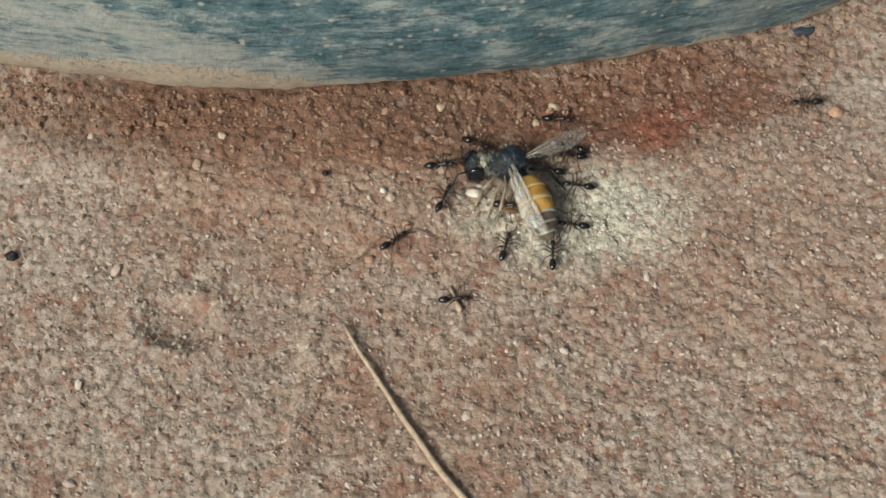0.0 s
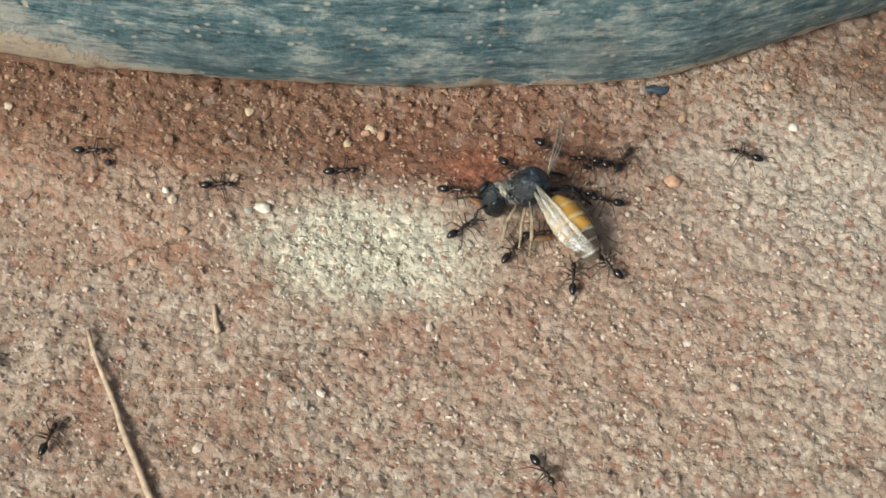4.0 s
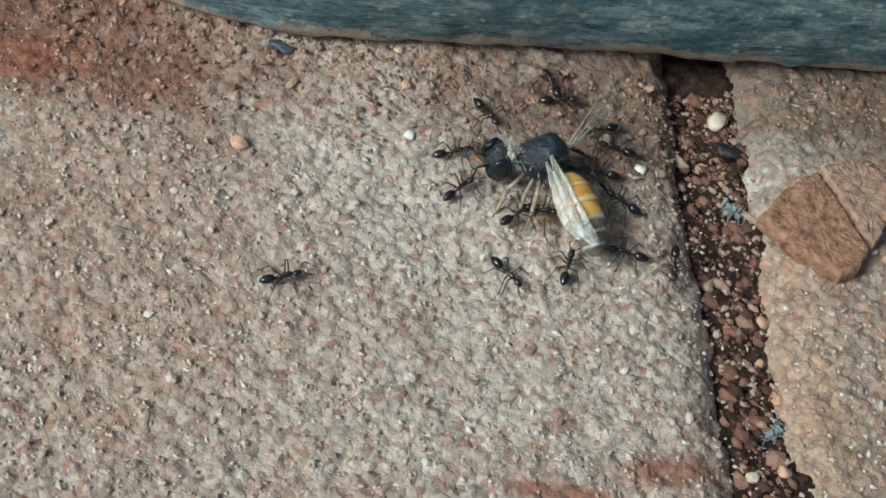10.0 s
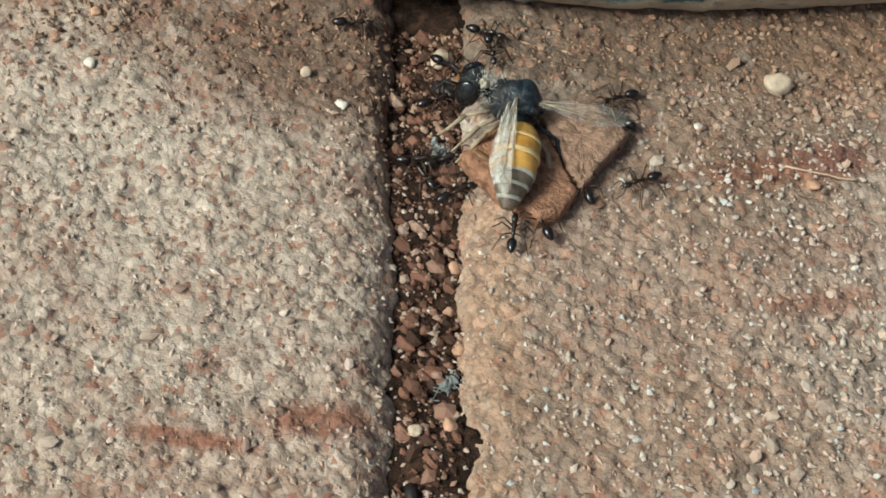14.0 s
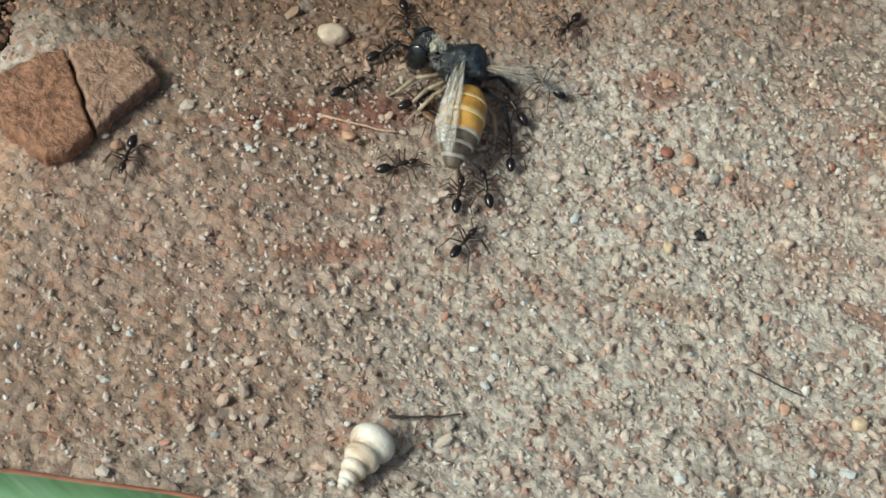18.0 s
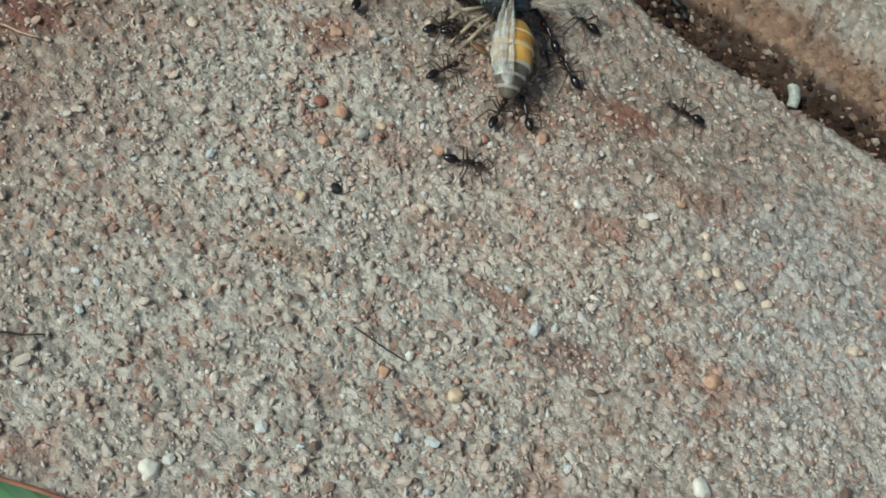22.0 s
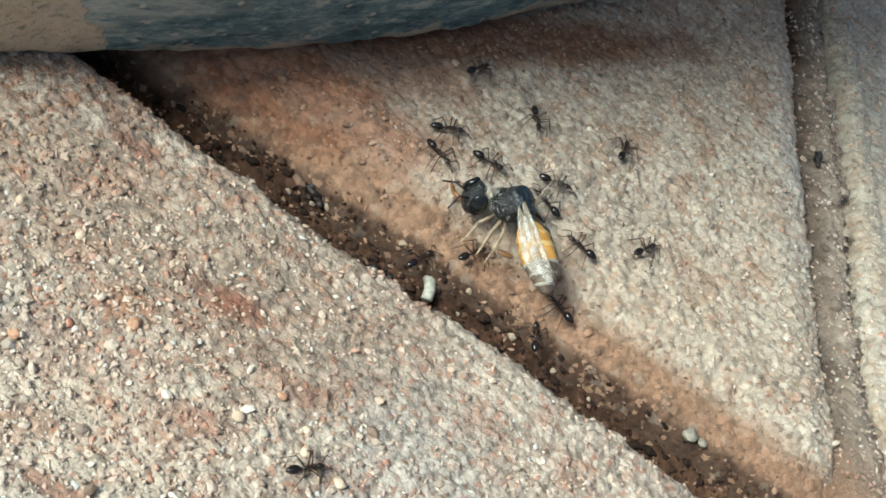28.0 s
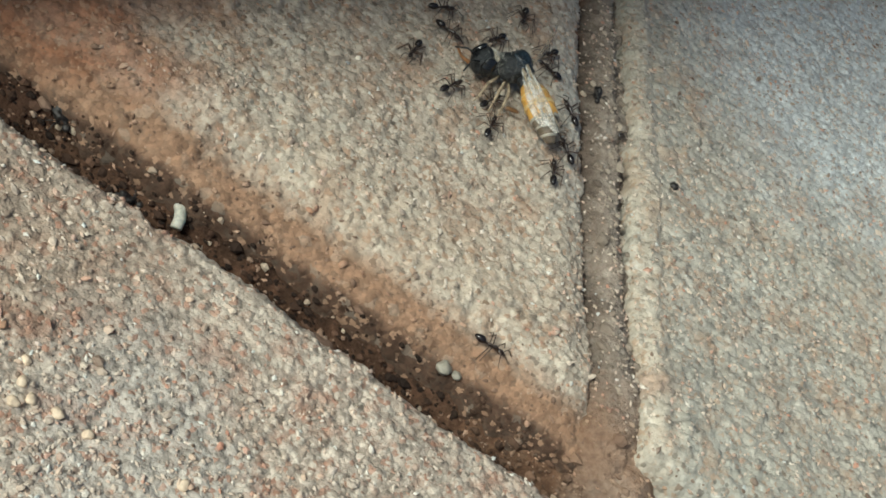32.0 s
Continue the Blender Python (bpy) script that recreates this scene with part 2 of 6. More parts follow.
# ---------------------------------------------------------------- materials
class Nodes:
    def __init__(self, name):
        self.mat = bpy.data.materials.new(name)
        self.mat.use_nodes = True
        self.tree = self.mat.node_tree
        self.bsdf = self.tree.nodes["Principled BSDF"]
        self.place = self.add("ShaderNodeNewGeometry").outputs["Position"]

    def add(self, kind, **inputs):
        node = self.tree.nodes.new(kind)
        for key, value in inputs.items():
            self.set(node, key, value)
        return node

    def set(self, node, key, value):
        socket = node.inputs[key]
        if isinstance(value, bpy.types.NodeSocket):
            self.tree.links.new(value, socket)
        else:
            socket.default_value = value

    def object_space(self):
        self.place = self.add("ShaderNodeTexCoord").outputs["Object"]
        return self

    def noise(self, size, detail=4.0, rough=0.6, offset=(0, 0, 0), stretch=(1, 1, 1)):
        """Noise with lumps of that size in millimetres."""
        k = 1000.0 / size
        m = self.add("ShaderNodeMapping", Vector=self.place, Location=offset, Scale=(k * stretch[0], k * stretch[1], k * stretch[2]))
        return self.add("ShaderNodeTexNoise", Vector=m.outputs[0], Scale=1.0, Detail=detail, Roughness=rough).outputs["Fac"]

    def cells(self, size, offset=(0, 0, 0), feature="F1", out="Distance"):
        k = 1000.0 / size
        m = self.add("ShaderNodeMapping", Vector=self.place, Location=offset, Scale=(k, k, k))
        v = self.add("ShaderNodeTexVoronoi", Vector=m.outputs[0], Scale=1.0)
        v.feature = feature
        return v.outputs[out]

    def ramp(self, fac, *stops):
        r = self.add("ShaderNodeValToRGB", Fac=fac).color_ramp
        node = self.tree.nodes[-1]
        while len(r.elements) < len(stops):
            r.elements.new(0.5)
        for e, (pos, col) in zip(r.elements, stops):
            e.position = pos
            e.color = (*col, 1) if len(col) == 3 else col
        return node.outputs["Color"]

    def mask(self, fac, low, high):
        m = self.add("ShaderNodeMapRange", Value=fac)
        m.inputs["From Min"].default_value, m.inputs["From Max"].default_value = low, high
        return m.outputs["Result"]

    def mix(self, fac, a, b, mode="MIX"):
        node = self.add("ShaderNodeMix")
        node.data_type, node.blend_type = "RGBA", mode
        for socket, value in ((node.inputs[0], fac), (node.inputs[6], a), (node.inputs[7], b)):
            if isinstance(value, bpy.types.NodeSocket):
                self.tree.links.new(value, socket)
            else:
                socket.default_value = (*value, 1) if isinstance(value, tuple) and len(value) == 3 else value
        return node.outputs[2]

    def math(self, op, a, b=0.0):
        node = self.add("ShaderNodeMath")
        node.operation = op
        self.set(node, 0, a)
        self.set(node, 1, b)
        return node.outputs[0]

    def spot(self, x, y, rx, ry, turn=0.0, soft=0.35, wobble=0.5, size=3.0):
        """A blotch of its own ragged shape on the ground, 1 inside, at a place in millimetres."""
        m = self.add("ShaderNodeMapping", Vector=self.place)
        m.vector_type = "TEXTURE"
        m.inputs["Location"].default_value = (x * MM, y * MM, 0)
        m.inputs["Rotation"].default_value = (0, 0, radians(turn))
        m.inputs["Scale"].default_value = (rx * MM, ry * MM, 1.0)
        length = self.add("ShaderNodeVectorMath")
        length.operation = "LENGTH"
        self.tree.links.new(m.outputs[0], length.inputs[0])
        ragged = self.math("ADD", length.outputs["Value"], self.math("MULTIPLY", self.math("SUBTRACT", self.noise(size, 3.0), 0.5), wobble * 2))
        return self.mask(ragged, 1.0 + soft, 1.0 - soft)

    def height(self, value, depth, normal=None):
        """Relief of that depth in millimetres."""
        b = self.add("ShaderNodeBump", Height=value, Distance=depth * MM, Strength=1.0)
        if normal is not None:
            self.tree.links.new(normal, b.inputs["Normal"])
        return b.outputs["Normal"]

    def finish(self, colour, rough, normal=None, metal=0.0, spec=0.5, **more):
        self.set(self.bsdf, "Base Color", (*colour, 1) if isinstance(colour, tuple) and len(colour) == 3 else colour)
        self.set(self.bsdf, "Roughness", rough)
        self.set(self.bsdf, "Metallic", metal)
        self.set(self.bsdf, "Specular IOR Level", spec)
        if normal is not None:
            self.set(self.bsdf, "Normal", normal)
        for key, value in more.items():
            self.set(self.bsdf, key.replace("_", " "), value)
        return self.mat


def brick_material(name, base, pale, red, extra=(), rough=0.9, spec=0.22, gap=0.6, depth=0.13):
    """Worn brick: close-set grains of several tones in dirt, pit shade painted in their gaps, and blotches with shapes
    of their own.
    """
    n = Nodes(name)
    still = n.place
    jitter = n.add("ShaderNodeTexNoise", Vector=still, Scale=3200.0, Detail=3.0).outputs["Color"]
    shift = n.add("ShaderNodeVectorMath", )
    shift.operation = "MULTIPLY_ADD"
    n.tree.links.new(jitter, shift.inputs[0])
    shift.inputs[1].default_value = (0.00034,) * 3
    n.tree.links.new(still, shift.inputs[2])
    n.place = shift.outputs[0]
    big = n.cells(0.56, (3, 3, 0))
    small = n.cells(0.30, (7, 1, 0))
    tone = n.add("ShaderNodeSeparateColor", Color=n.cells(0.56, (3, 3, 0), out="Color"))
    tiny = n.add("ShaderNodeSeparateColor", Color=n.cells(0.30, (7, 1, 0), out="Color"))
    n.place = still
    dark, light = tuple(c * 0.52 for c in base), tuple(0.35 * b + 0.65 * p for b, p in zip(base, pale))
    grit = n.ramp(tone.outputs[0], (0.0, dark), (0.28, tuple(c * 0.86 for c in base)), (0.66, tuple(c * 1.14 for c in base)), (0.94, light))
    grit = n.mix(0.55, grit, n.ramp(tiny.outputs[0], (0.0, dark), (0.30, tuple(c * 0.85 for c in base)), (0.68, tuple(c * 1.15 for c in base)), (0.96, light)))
    grain = n.noise(0.9, 3.0, 0.6, (9, 4, 0))
    broad = n.noise(14.0, 4.0, 0.6)
    col = n.mix(n.math("MULTIPLY", n.mask(broad, 0.42, 0.66), 0.35), grit, tuple(c * k for c, k in zip(base, (1.10, 1.18, 1.20))))
    col = n.mix(n.math("MULTIPLY", n.mask(n.noise(9.0, 5.0, 0.65, (4, 9, 0)), 0.52, 0.68), 0.32), col, n.mix(tiny.outputs[0], tuple(c * 0.5 for c in base), tuple(c * 0.95 for c in base)))
    col = n.mix(n.math("MULTIPLY", n.mask(n.noise(6.0, 5.0, 0.65, (3, 1, 0)), 0.54, 0.68), 0.42), col, n.mix(grain, red, base))
    col = n.mix(n.math("MULTIPLY", n.mask(n.noise(2.2, 5.0, 0.7, (7, 3, 0), (1.0, 0.6, 1)), 0.57, 0.66), 0.62), col, n.mix(grain, tuple(c * 0.8 for c in red), red))
    col = n.mix(n.math("MULTIPLY", n.mask(n.noise(3.4, 5.0, 0.65, (1, 8, 0)), 0.54, 0.70), 0.45), col, n.mix(grain, base, pale))
    col = n.mix(n.math("MULTIPLY", n.mask(n.noise(3.6, 5.0, 0.7, (7, 3, 0)), 0.53, 0.62), 0.55), col, n.mix(grain, tuple(c * 0.75 for c in red), tuple(c * 1.15 for c in red)))
    for x, y, rx, ry, turn, amount, tint in extra:
        s = n.math("MULTIPLY", n.spot(x, y, rx, ry, turn), amount)
        tinted = n.mix(n.math("ADD", n.math("MULTIPLY", tone.outputs[1], 0.5), n.math("MULTIPLY", tiny.outputs[1], 0.5)), tuple(c * 0.62 for c in tint), tuple(min(1, c * 1.38) for c in tint))
        col = n.mix(n.math("MULTIPLY", s, n.mask(n.noise(1.1, 4.0, 0.7, (1, 7, 0)), 0.06, 0.32)), col, tinted)
    col = n.mix(n.math("MULTIPLY", n.mask(tiny.outputs[2], 0.86, 0.93), 0.7), col, red)
    col = n.mix(n.math("MULTIPLY", n.mask(tiny.outputs[1], 0.90, 0.95), 0.5), col, (0.055, 0.04, 0.03))
    col = n.mix(n.math("MULTIPLY", n.mask(tone.outputs[2], 0.93, 0.96), 0.12), col, pale)
    # Gaps between grains: dirt, with the shade of the pits painted into the colour.
    dirt_and_shade = n.math("MULTIPLY", n.math("MAXIMUM", n.mask(big, 0.52, 0.74), n.math("MULTIPLY", n.mask(small, 0.52, 0.74), 0.6)), n.mask(n.noise(1.6, 4.0, 0.65, (5, 5, 0)), 0.36, 0.60))
    col = n.mix(n.math("MULTIPLY", dirt_and_shade, gap), col, tuple(c * 0.26 for c in base))
    facets = n.math("ADD", n.math("MULTIPLY", tone.outputs[0], 0.45), n.math("MULTIPLY", tiny.outputs[0], 0.55))
    relief = n.math("ADD", n.math("ADD", n.math("MULTIPLY", big, -0.6), facets), n.math("ADD", n.math("MULTIPLY", small, -0.5), n.math("MULTIPLY", n.noise(0.22, 3.0, 0.7), 0.6)))
    return n.finish(col, rough, n.height(relief, depth), spec=spec)


def plain(name, colour, rough=0.6, size=0.6, vary=0.25, depth=0.03, spec=0.4, metal=0.0, **more):
    n = Nodes(name).object_space()
    f = n.noise(size, 4.0)
    col = n.mix(n.mask(f, 0.3, 0.7), tuple(c * (1 - vary) for c in colour), tuple(min(1, c * (1 + vary)) for c in colour))
    return n.finish(col, rough, n.height(n.noise(size * 0.5, 4.0), depth), spec=spec, metal=metal, **more)


BASE_A, PALE_A, RED_A = (0.40, 0.295, 0.220), (0.78, 0.68, 0.58), (0.31, 0.14, 0.09)
BASE_B, PALE_B, RED_B = (0.46, 0.385, 0.315), (0.80, 0.74, 0.63), (0.37, 0.19, 0.125)
BASE_C, PALE_C, RED_C = (0.45, 0.38, 0.305), (0.70, 0.65, 0.54), (0.36, 0.23, 0.15)
# The first colour is damp soil darkened further by the pot's shade.
DAMP_SHADE, POWDER, BLUISH, RUST = (0.175, 0.09, 0.055), (0.62, 0.57, 0.45), (0.46, 0.45, 0.42), (0.25, 0.10, 0.06)
# Pale brick skin with hazy brightness put into its colour.
PALE_HAZE = (0.55, 0.475, 0.39)
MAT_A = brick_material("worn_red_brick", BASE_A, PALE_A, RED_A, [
    # Wide pale patches: lighter skin, partly painted haze.
    (46, 8, 12, 10, 20, 0.4, PALE_HAZE), (36, 9, 10, 6, 25, 0.35, PALE_HAZE), (28, -1, 14, 9, 15, 0.5, (0.37, 0.24, 0.17)), (-20, -6, 9, 7, 0, 0.35, PALE_HAZE),
    # Damp soil along the pot, with shade from its wall mixed into the browns.
    (2, 4.0, 24, 4.2, 8, 0.9, DAMP_SHADE), (22.5, 8.2, 9.5, 3.6, 24, 0.75, (0.20, 0.090, 0.055)), (21.5, 5.2, 2.2, 1.2, 30, 0.7, (0.24, 0.085, 0.05)), (48, 23.5, 11, 4.6, 36, 0.85, (0.16, 0.10, 0.068)),
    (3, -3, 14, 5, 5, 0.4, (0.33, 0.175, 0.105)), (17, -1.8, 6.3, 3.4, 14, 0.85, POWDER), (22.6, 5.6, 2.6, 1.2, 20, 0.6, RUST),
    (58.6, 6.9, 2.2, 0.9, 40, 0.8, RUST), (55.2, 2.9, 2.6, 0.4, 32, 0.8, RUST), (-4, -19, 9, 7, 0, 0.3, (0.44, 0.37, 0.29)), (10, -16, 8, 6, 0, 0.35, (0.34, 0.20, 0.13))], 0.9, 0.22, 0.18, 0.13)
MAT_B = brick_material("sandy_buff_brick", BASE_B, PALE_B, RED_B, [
    # Browns near pot and chip: dirt, deepened to paint the dimmer light there.
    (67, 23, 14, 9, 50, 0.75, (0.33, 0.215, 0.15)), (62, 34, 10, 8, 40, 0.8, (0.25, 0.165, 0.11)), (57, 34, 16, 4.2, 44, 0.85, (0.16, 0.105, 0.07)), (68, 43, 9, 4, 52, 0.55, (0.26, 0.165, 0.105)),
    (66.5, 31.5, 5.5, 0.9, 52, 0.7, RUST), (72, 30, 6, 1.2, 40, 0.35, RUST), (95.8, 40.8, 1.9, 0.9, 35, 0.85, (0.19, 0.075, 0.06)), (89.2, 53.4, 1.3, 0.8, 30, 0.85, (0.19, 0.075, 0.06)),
    # The broad patches at (84, 34) and (86, 54) paint light falling off.
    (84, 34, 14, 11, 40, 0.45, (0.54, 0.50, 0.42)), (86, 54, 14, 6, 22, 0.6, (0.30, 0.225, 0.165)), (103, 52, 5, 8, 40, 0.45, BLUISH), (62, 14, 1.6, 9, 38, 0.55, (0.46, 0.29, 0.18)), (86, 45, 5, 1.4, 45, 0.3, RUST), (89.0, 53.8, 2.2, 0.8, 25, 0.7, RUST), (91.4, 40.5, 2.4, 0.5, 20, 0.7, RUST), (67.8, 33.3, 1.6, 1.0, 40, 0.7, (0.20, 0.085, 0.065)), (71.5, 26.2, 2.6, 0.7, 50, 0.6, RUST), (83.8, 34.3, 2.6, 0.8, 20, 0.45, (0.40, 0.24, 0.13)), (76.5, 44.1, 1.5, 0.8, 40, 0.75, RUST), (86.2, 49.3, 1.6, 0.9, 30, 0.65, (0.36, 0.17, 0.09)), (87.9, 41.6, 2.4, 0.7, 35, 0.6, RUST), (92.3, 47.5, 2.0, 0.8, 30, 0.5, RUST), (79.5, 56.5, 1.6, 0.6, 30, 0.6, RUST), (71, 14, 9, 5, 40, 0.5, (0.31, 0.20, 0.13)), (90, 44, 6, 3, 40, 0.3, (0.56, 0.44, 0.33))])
# The pale grey patch at (110, 102) puts bluish haze into the brick colour.
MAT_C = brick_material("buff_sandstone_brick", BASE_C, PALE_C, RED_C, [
    # Clay slope, then a dark foot stripe: smeared soil plus painted joint shade.
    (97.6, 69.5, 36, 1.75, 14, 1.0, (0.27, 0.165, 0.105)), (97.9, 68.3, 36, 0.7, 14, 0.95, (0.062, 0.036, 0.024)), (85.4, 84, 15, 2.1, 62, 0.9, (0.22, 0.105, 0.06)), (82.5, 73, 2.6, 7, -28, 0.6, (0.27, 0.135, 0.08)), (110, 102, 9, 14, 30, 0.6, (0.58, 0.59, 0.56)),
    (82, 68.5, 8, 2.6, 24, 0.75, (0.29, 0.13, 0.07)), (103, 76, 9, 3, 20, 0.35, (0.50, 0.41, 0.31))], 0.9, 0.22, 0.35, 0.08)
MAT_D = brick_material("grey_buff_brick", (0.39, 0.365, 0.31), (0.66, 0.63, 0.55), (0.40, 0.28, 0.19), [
    # First a painted bluish haze, then a buff ridge with its lit brow painted in.
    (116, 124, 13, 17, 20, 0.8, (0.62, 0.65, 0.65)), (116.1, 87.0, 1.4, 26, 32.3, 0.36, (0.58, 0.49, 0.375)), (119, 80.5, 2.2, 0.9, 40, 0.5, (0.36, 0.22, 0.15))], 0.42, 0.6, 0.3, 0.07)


def soil_material():
    n = Nodes("dark_joint_soil")
    f = n.noise(0.9, 5.0, 0.65)
    col = n.ramp(f, (0.30, (0.012, 0.008, 0.006)), (0.5, (0.032, 0.019, 0.013)), (0.66, (0.08, 0.043, 0.027)), (0.8, (0.22, 0.14, 0.09)))
    clay = n.spot(98.2, 67.4, 36, 0.85, 14, 0.6, 0.6, 1.5)
    col = n.mix(n.math("MULTIPLY", clay, 0.3), col, n.ramp(n.noise(0.6, 5.0, 0.7), (0.3, (0.07, 0.036, 0.022)), (0.5, (0.17, 0.09, 0.054)), (0.7, (0.29, 0.17, 0.105))))
    col = n.mix(n.mask(n.noise(9.0, 3.0), 0.55, 0.7), col, (0.060, 0.032, 0.021))
    sandy = n.spot(110.0, 95.0, 3.4, 36, 32, 0.3, 0.3)
    col = n.mix(n.math("MULTIPLY", sandy, 0.94), col, n.ramp(n.noise(0.7, 5.0, 0.7), (0.3, (0.19, 0.15, 0.12)), (0.5, (0.30, 0.25, 0.205)), (0.7, (0.42, 0.37, 0.31))))
    mouth = n.spot(120.5, 75.7, 8, 2.6, 14, 0.9, 0.7)
    col = n.mix(n.math("MULTIPLY", mouth, 0.65), col, n.ramp(n.noise(0.6, 5.0, 0.7), (0.3, (0.15, 0.083, 0.052)), (0.5, (0.27, 0.155, 0.094)), (0.7, (0.38, 0.25, 0.165))))
    return n.finish(col, 0.95, n.height(n.noise(0.5, 5.0, 0.7), 0.3), spec=0.15)


def pot_material():
    n = Nodes("dusty_blue_plastic")
    streak = n.noise(2.0, 7.0, 0.82, stretch=(0.62, 0.62, 1.15))
    col = n.ramp(streak, (0.36, (0.030, 0.075, 0.095)), (0.45, (0.085, 0.165, 0.19)), (0.53, (0.17, 0.255, 0.27)), (0.61, (0.44, 0.48, 0.45)))
    scuff = n.mask(n.noise(0.55, 5.0, 0.75, (4, 0, 0), (0.22, 0.22, 1.1)), 0.52, 0.60)
    col = n.mix(n.math("MULTIPLY", scuff, n.mask(n.noise(5.0, 4.0, 0.6, (6, 0, 2)), 0.40, 0.62)), col, (0.40, 0.45, 0.43))
    col = n.mix(n.math("MULTIPLY", n.mask(n.noise(0.45, 5.0, 0.8, (8, 2, 5), (0.25, 0.25, 1.2)), 0.48, 0.38), 0.75), col, (0.014, 0.036, 0.05))
    swoosh = n.math("MULTIPLY", n.mask(n.noise(17.0, 5.0, 0.6, (2.2, 5.1, 1.0), (0.8, 0.8, 0.9)), 0.54, 0.62), n.mask(n.noise(0.9, 5.0, 0.75, (3, 3, 1), (0.22, 0.22, 1.1)), 0.36, 0.56))
    col = n.mix(n.math("MULTIPLY", swoosh, 0.7), col, (0.48, 0.49, 0.45))
    speck = n.add("ShaderNodeSeparateColor", Color=n.cells(0.55, out="Color"))
    dot = n.math("MULTIPLY", n.mask(speck.outputs[0], 0.90, 0.91), n.mask(n.cells(0.55), 0.42, 0.26))
    col = n.mix(n.math("MULTIPLY", dot, 0.75), col, (0.60, 0.57, 0.48))
    dirt_and_shade = n.mask(n.noise(1.3, 5.0, 0.7, (1, 9, 3)), 0.64, 0.70)
    col = n.mix(n.math("MULTIPLY", dirt_and_shade, 0.8), col, (0.50, 0.42, 0.31))
    sep = n.add("ShaderNodeSeparateXYZ", Vector=n.place)
    wave = n.math("MULTIPLY", n.math("SUBTRACT", n.noise(7.0, 7.0, 0.75), 0.5), 0.009)
    clay = n.mix(n.noise(0.9, 5.0, 0.7), (0.40, 0.30, 0.20), (0.74, 0.64, 0.49))
    tall = n.math("MULTIPLY", n.spot(66, 47.5, 10, 10, 0, 0.4, 0.3, 6.0), 0.012)
    left = n.math("MULTIPLY", n.spot(-14, 5, 14, 10, 0, 0.5, 0.4, 6.0), 0.0035)
    z = n.math("SUBTRACT", n.math("ADD", sep.outputs["Z"], wave), n.math("ADD", tall, left))
    wedge = n.math("SUBTRACT", n.math("ADD", sep.outputs["Z"], wave), n.math("MULTIPLY", n.spot(-26, 5, 20, 14, 0, 0.6, 0.2, 8.0), 0.015))
    chalky = n.math("MULTIPLY", n.mask(wedge, 0.0020, 0.0015), n.mask(n.noise(0.9, 6.0, 0.8, (2, 2, 7), (0.25, 0.25, 1.1)), 0.40, 0.54))
    col = n.mix(n.math("MULTIPLY", chalky, 0.8), col, n.mix(n.noise(0.7, 5.0, 0.7), (0.34, 0.36, 0.33), (0.64, 0.62, 0.54)))
    mud = n.math("MULTIPLY", n.mask(z, 0.0019, 0.0013), n.mask(n.noise(0.5, 5.0, 0.75, (5, 1, 2)), 0.30, 0.44))
    col = n.mix(n.math("MULTIPLY", mud, 0.9), col, clay)
    return n.finish(col, n.mix(mud, (0.55,) * 3, (0.9,) * 3), n.height(n.math("ADD", n.noise(0.6, 6.0, 0.75), n.math("MULTIPLY", mud, 0.6)), 0.16), spec=0.35)


MAT_SOIL = soil_material()
MAT_POT = pot_material()
MAT_EARTH = plain("dry_garden_soil", (0.20, 0.13, 0.085), 0.95, 40.0, 0.3, 2.0)


# ---------------------------------------------------------------- pavement
def axis(low, high, step, far_low, far_high):
    inner = np.arange(low, high + step, step)
    before = np.linspace(far_low, low, 9)[:-1] if far_low < low else np.zeros(0)
    after = np.linspace(high, far_high, 9)[1:] if far_high > high else np.zeros(0)
    return np.concatenate([before, inner[:-1], [high], after])


def grid_mesh(name, xs, ys, z, keep, material):
    """A height sheet over a grid, in millimetres; cells that are not kept are left out."""
    nx, ny = len(xs), len(ys)
    gx, gy = np.meshgrid(xs, ys, indexing="ij")
    verts = np.stack([gx, gy, z], -1).reshape(-1, 3) * MM
    i, j = np.nonzero(keep)
    a = i * ny + j
    quads = np.stack([a, a + ny, a + ny + 1, a + 1], -1)
    used = np.unique(quads)
    remap = np.full(nx * ny, -1, dtype=np.int64)
    remap[used] = np.arange(len(used))
    return mesh_from(name, verts[used].tolist(), remap[quads].tolist(), material)


def cell_any(mask):
    return mask[:-1, :-1] | mask[1:, :-1] | mask[:-1, 1:] | mask[1:, 1:]


def build_pavement():
    pavement = thing("pavement", "worn brick paving laid round a plant pot, dusty and stained", "paving", kind="structure")
    far = {"a": (-120, 70, -130, 60), "b": (40, 210, -90, 80), "c": (40, 125, 55, 190), "d": (95, 230, 60, 240)}
    looks = {"a": MAT_A, "b": MAT_B, "c": MAT_C, "d": MAT_D}
    for key in BRICKS:
        f, box = far[key], BRICKS[key][3]
        xs, ys = axis(box[0], box[1], 0.175, f[0], f[1]), axis(box[2], box[3], 0.175, f[2], f[3])
        gx, gy = np.meshgrid(xs, ys, indexing="ij")
        z, inside = brick_height(key, gx, gy)
        keep = cell_any((inside > -1.4) & (np.hypot(gx - POT_X, gy - POT_Y) > POT_R - 12))
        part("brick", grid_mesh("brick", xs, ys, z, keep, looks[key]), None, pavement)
    return pavement


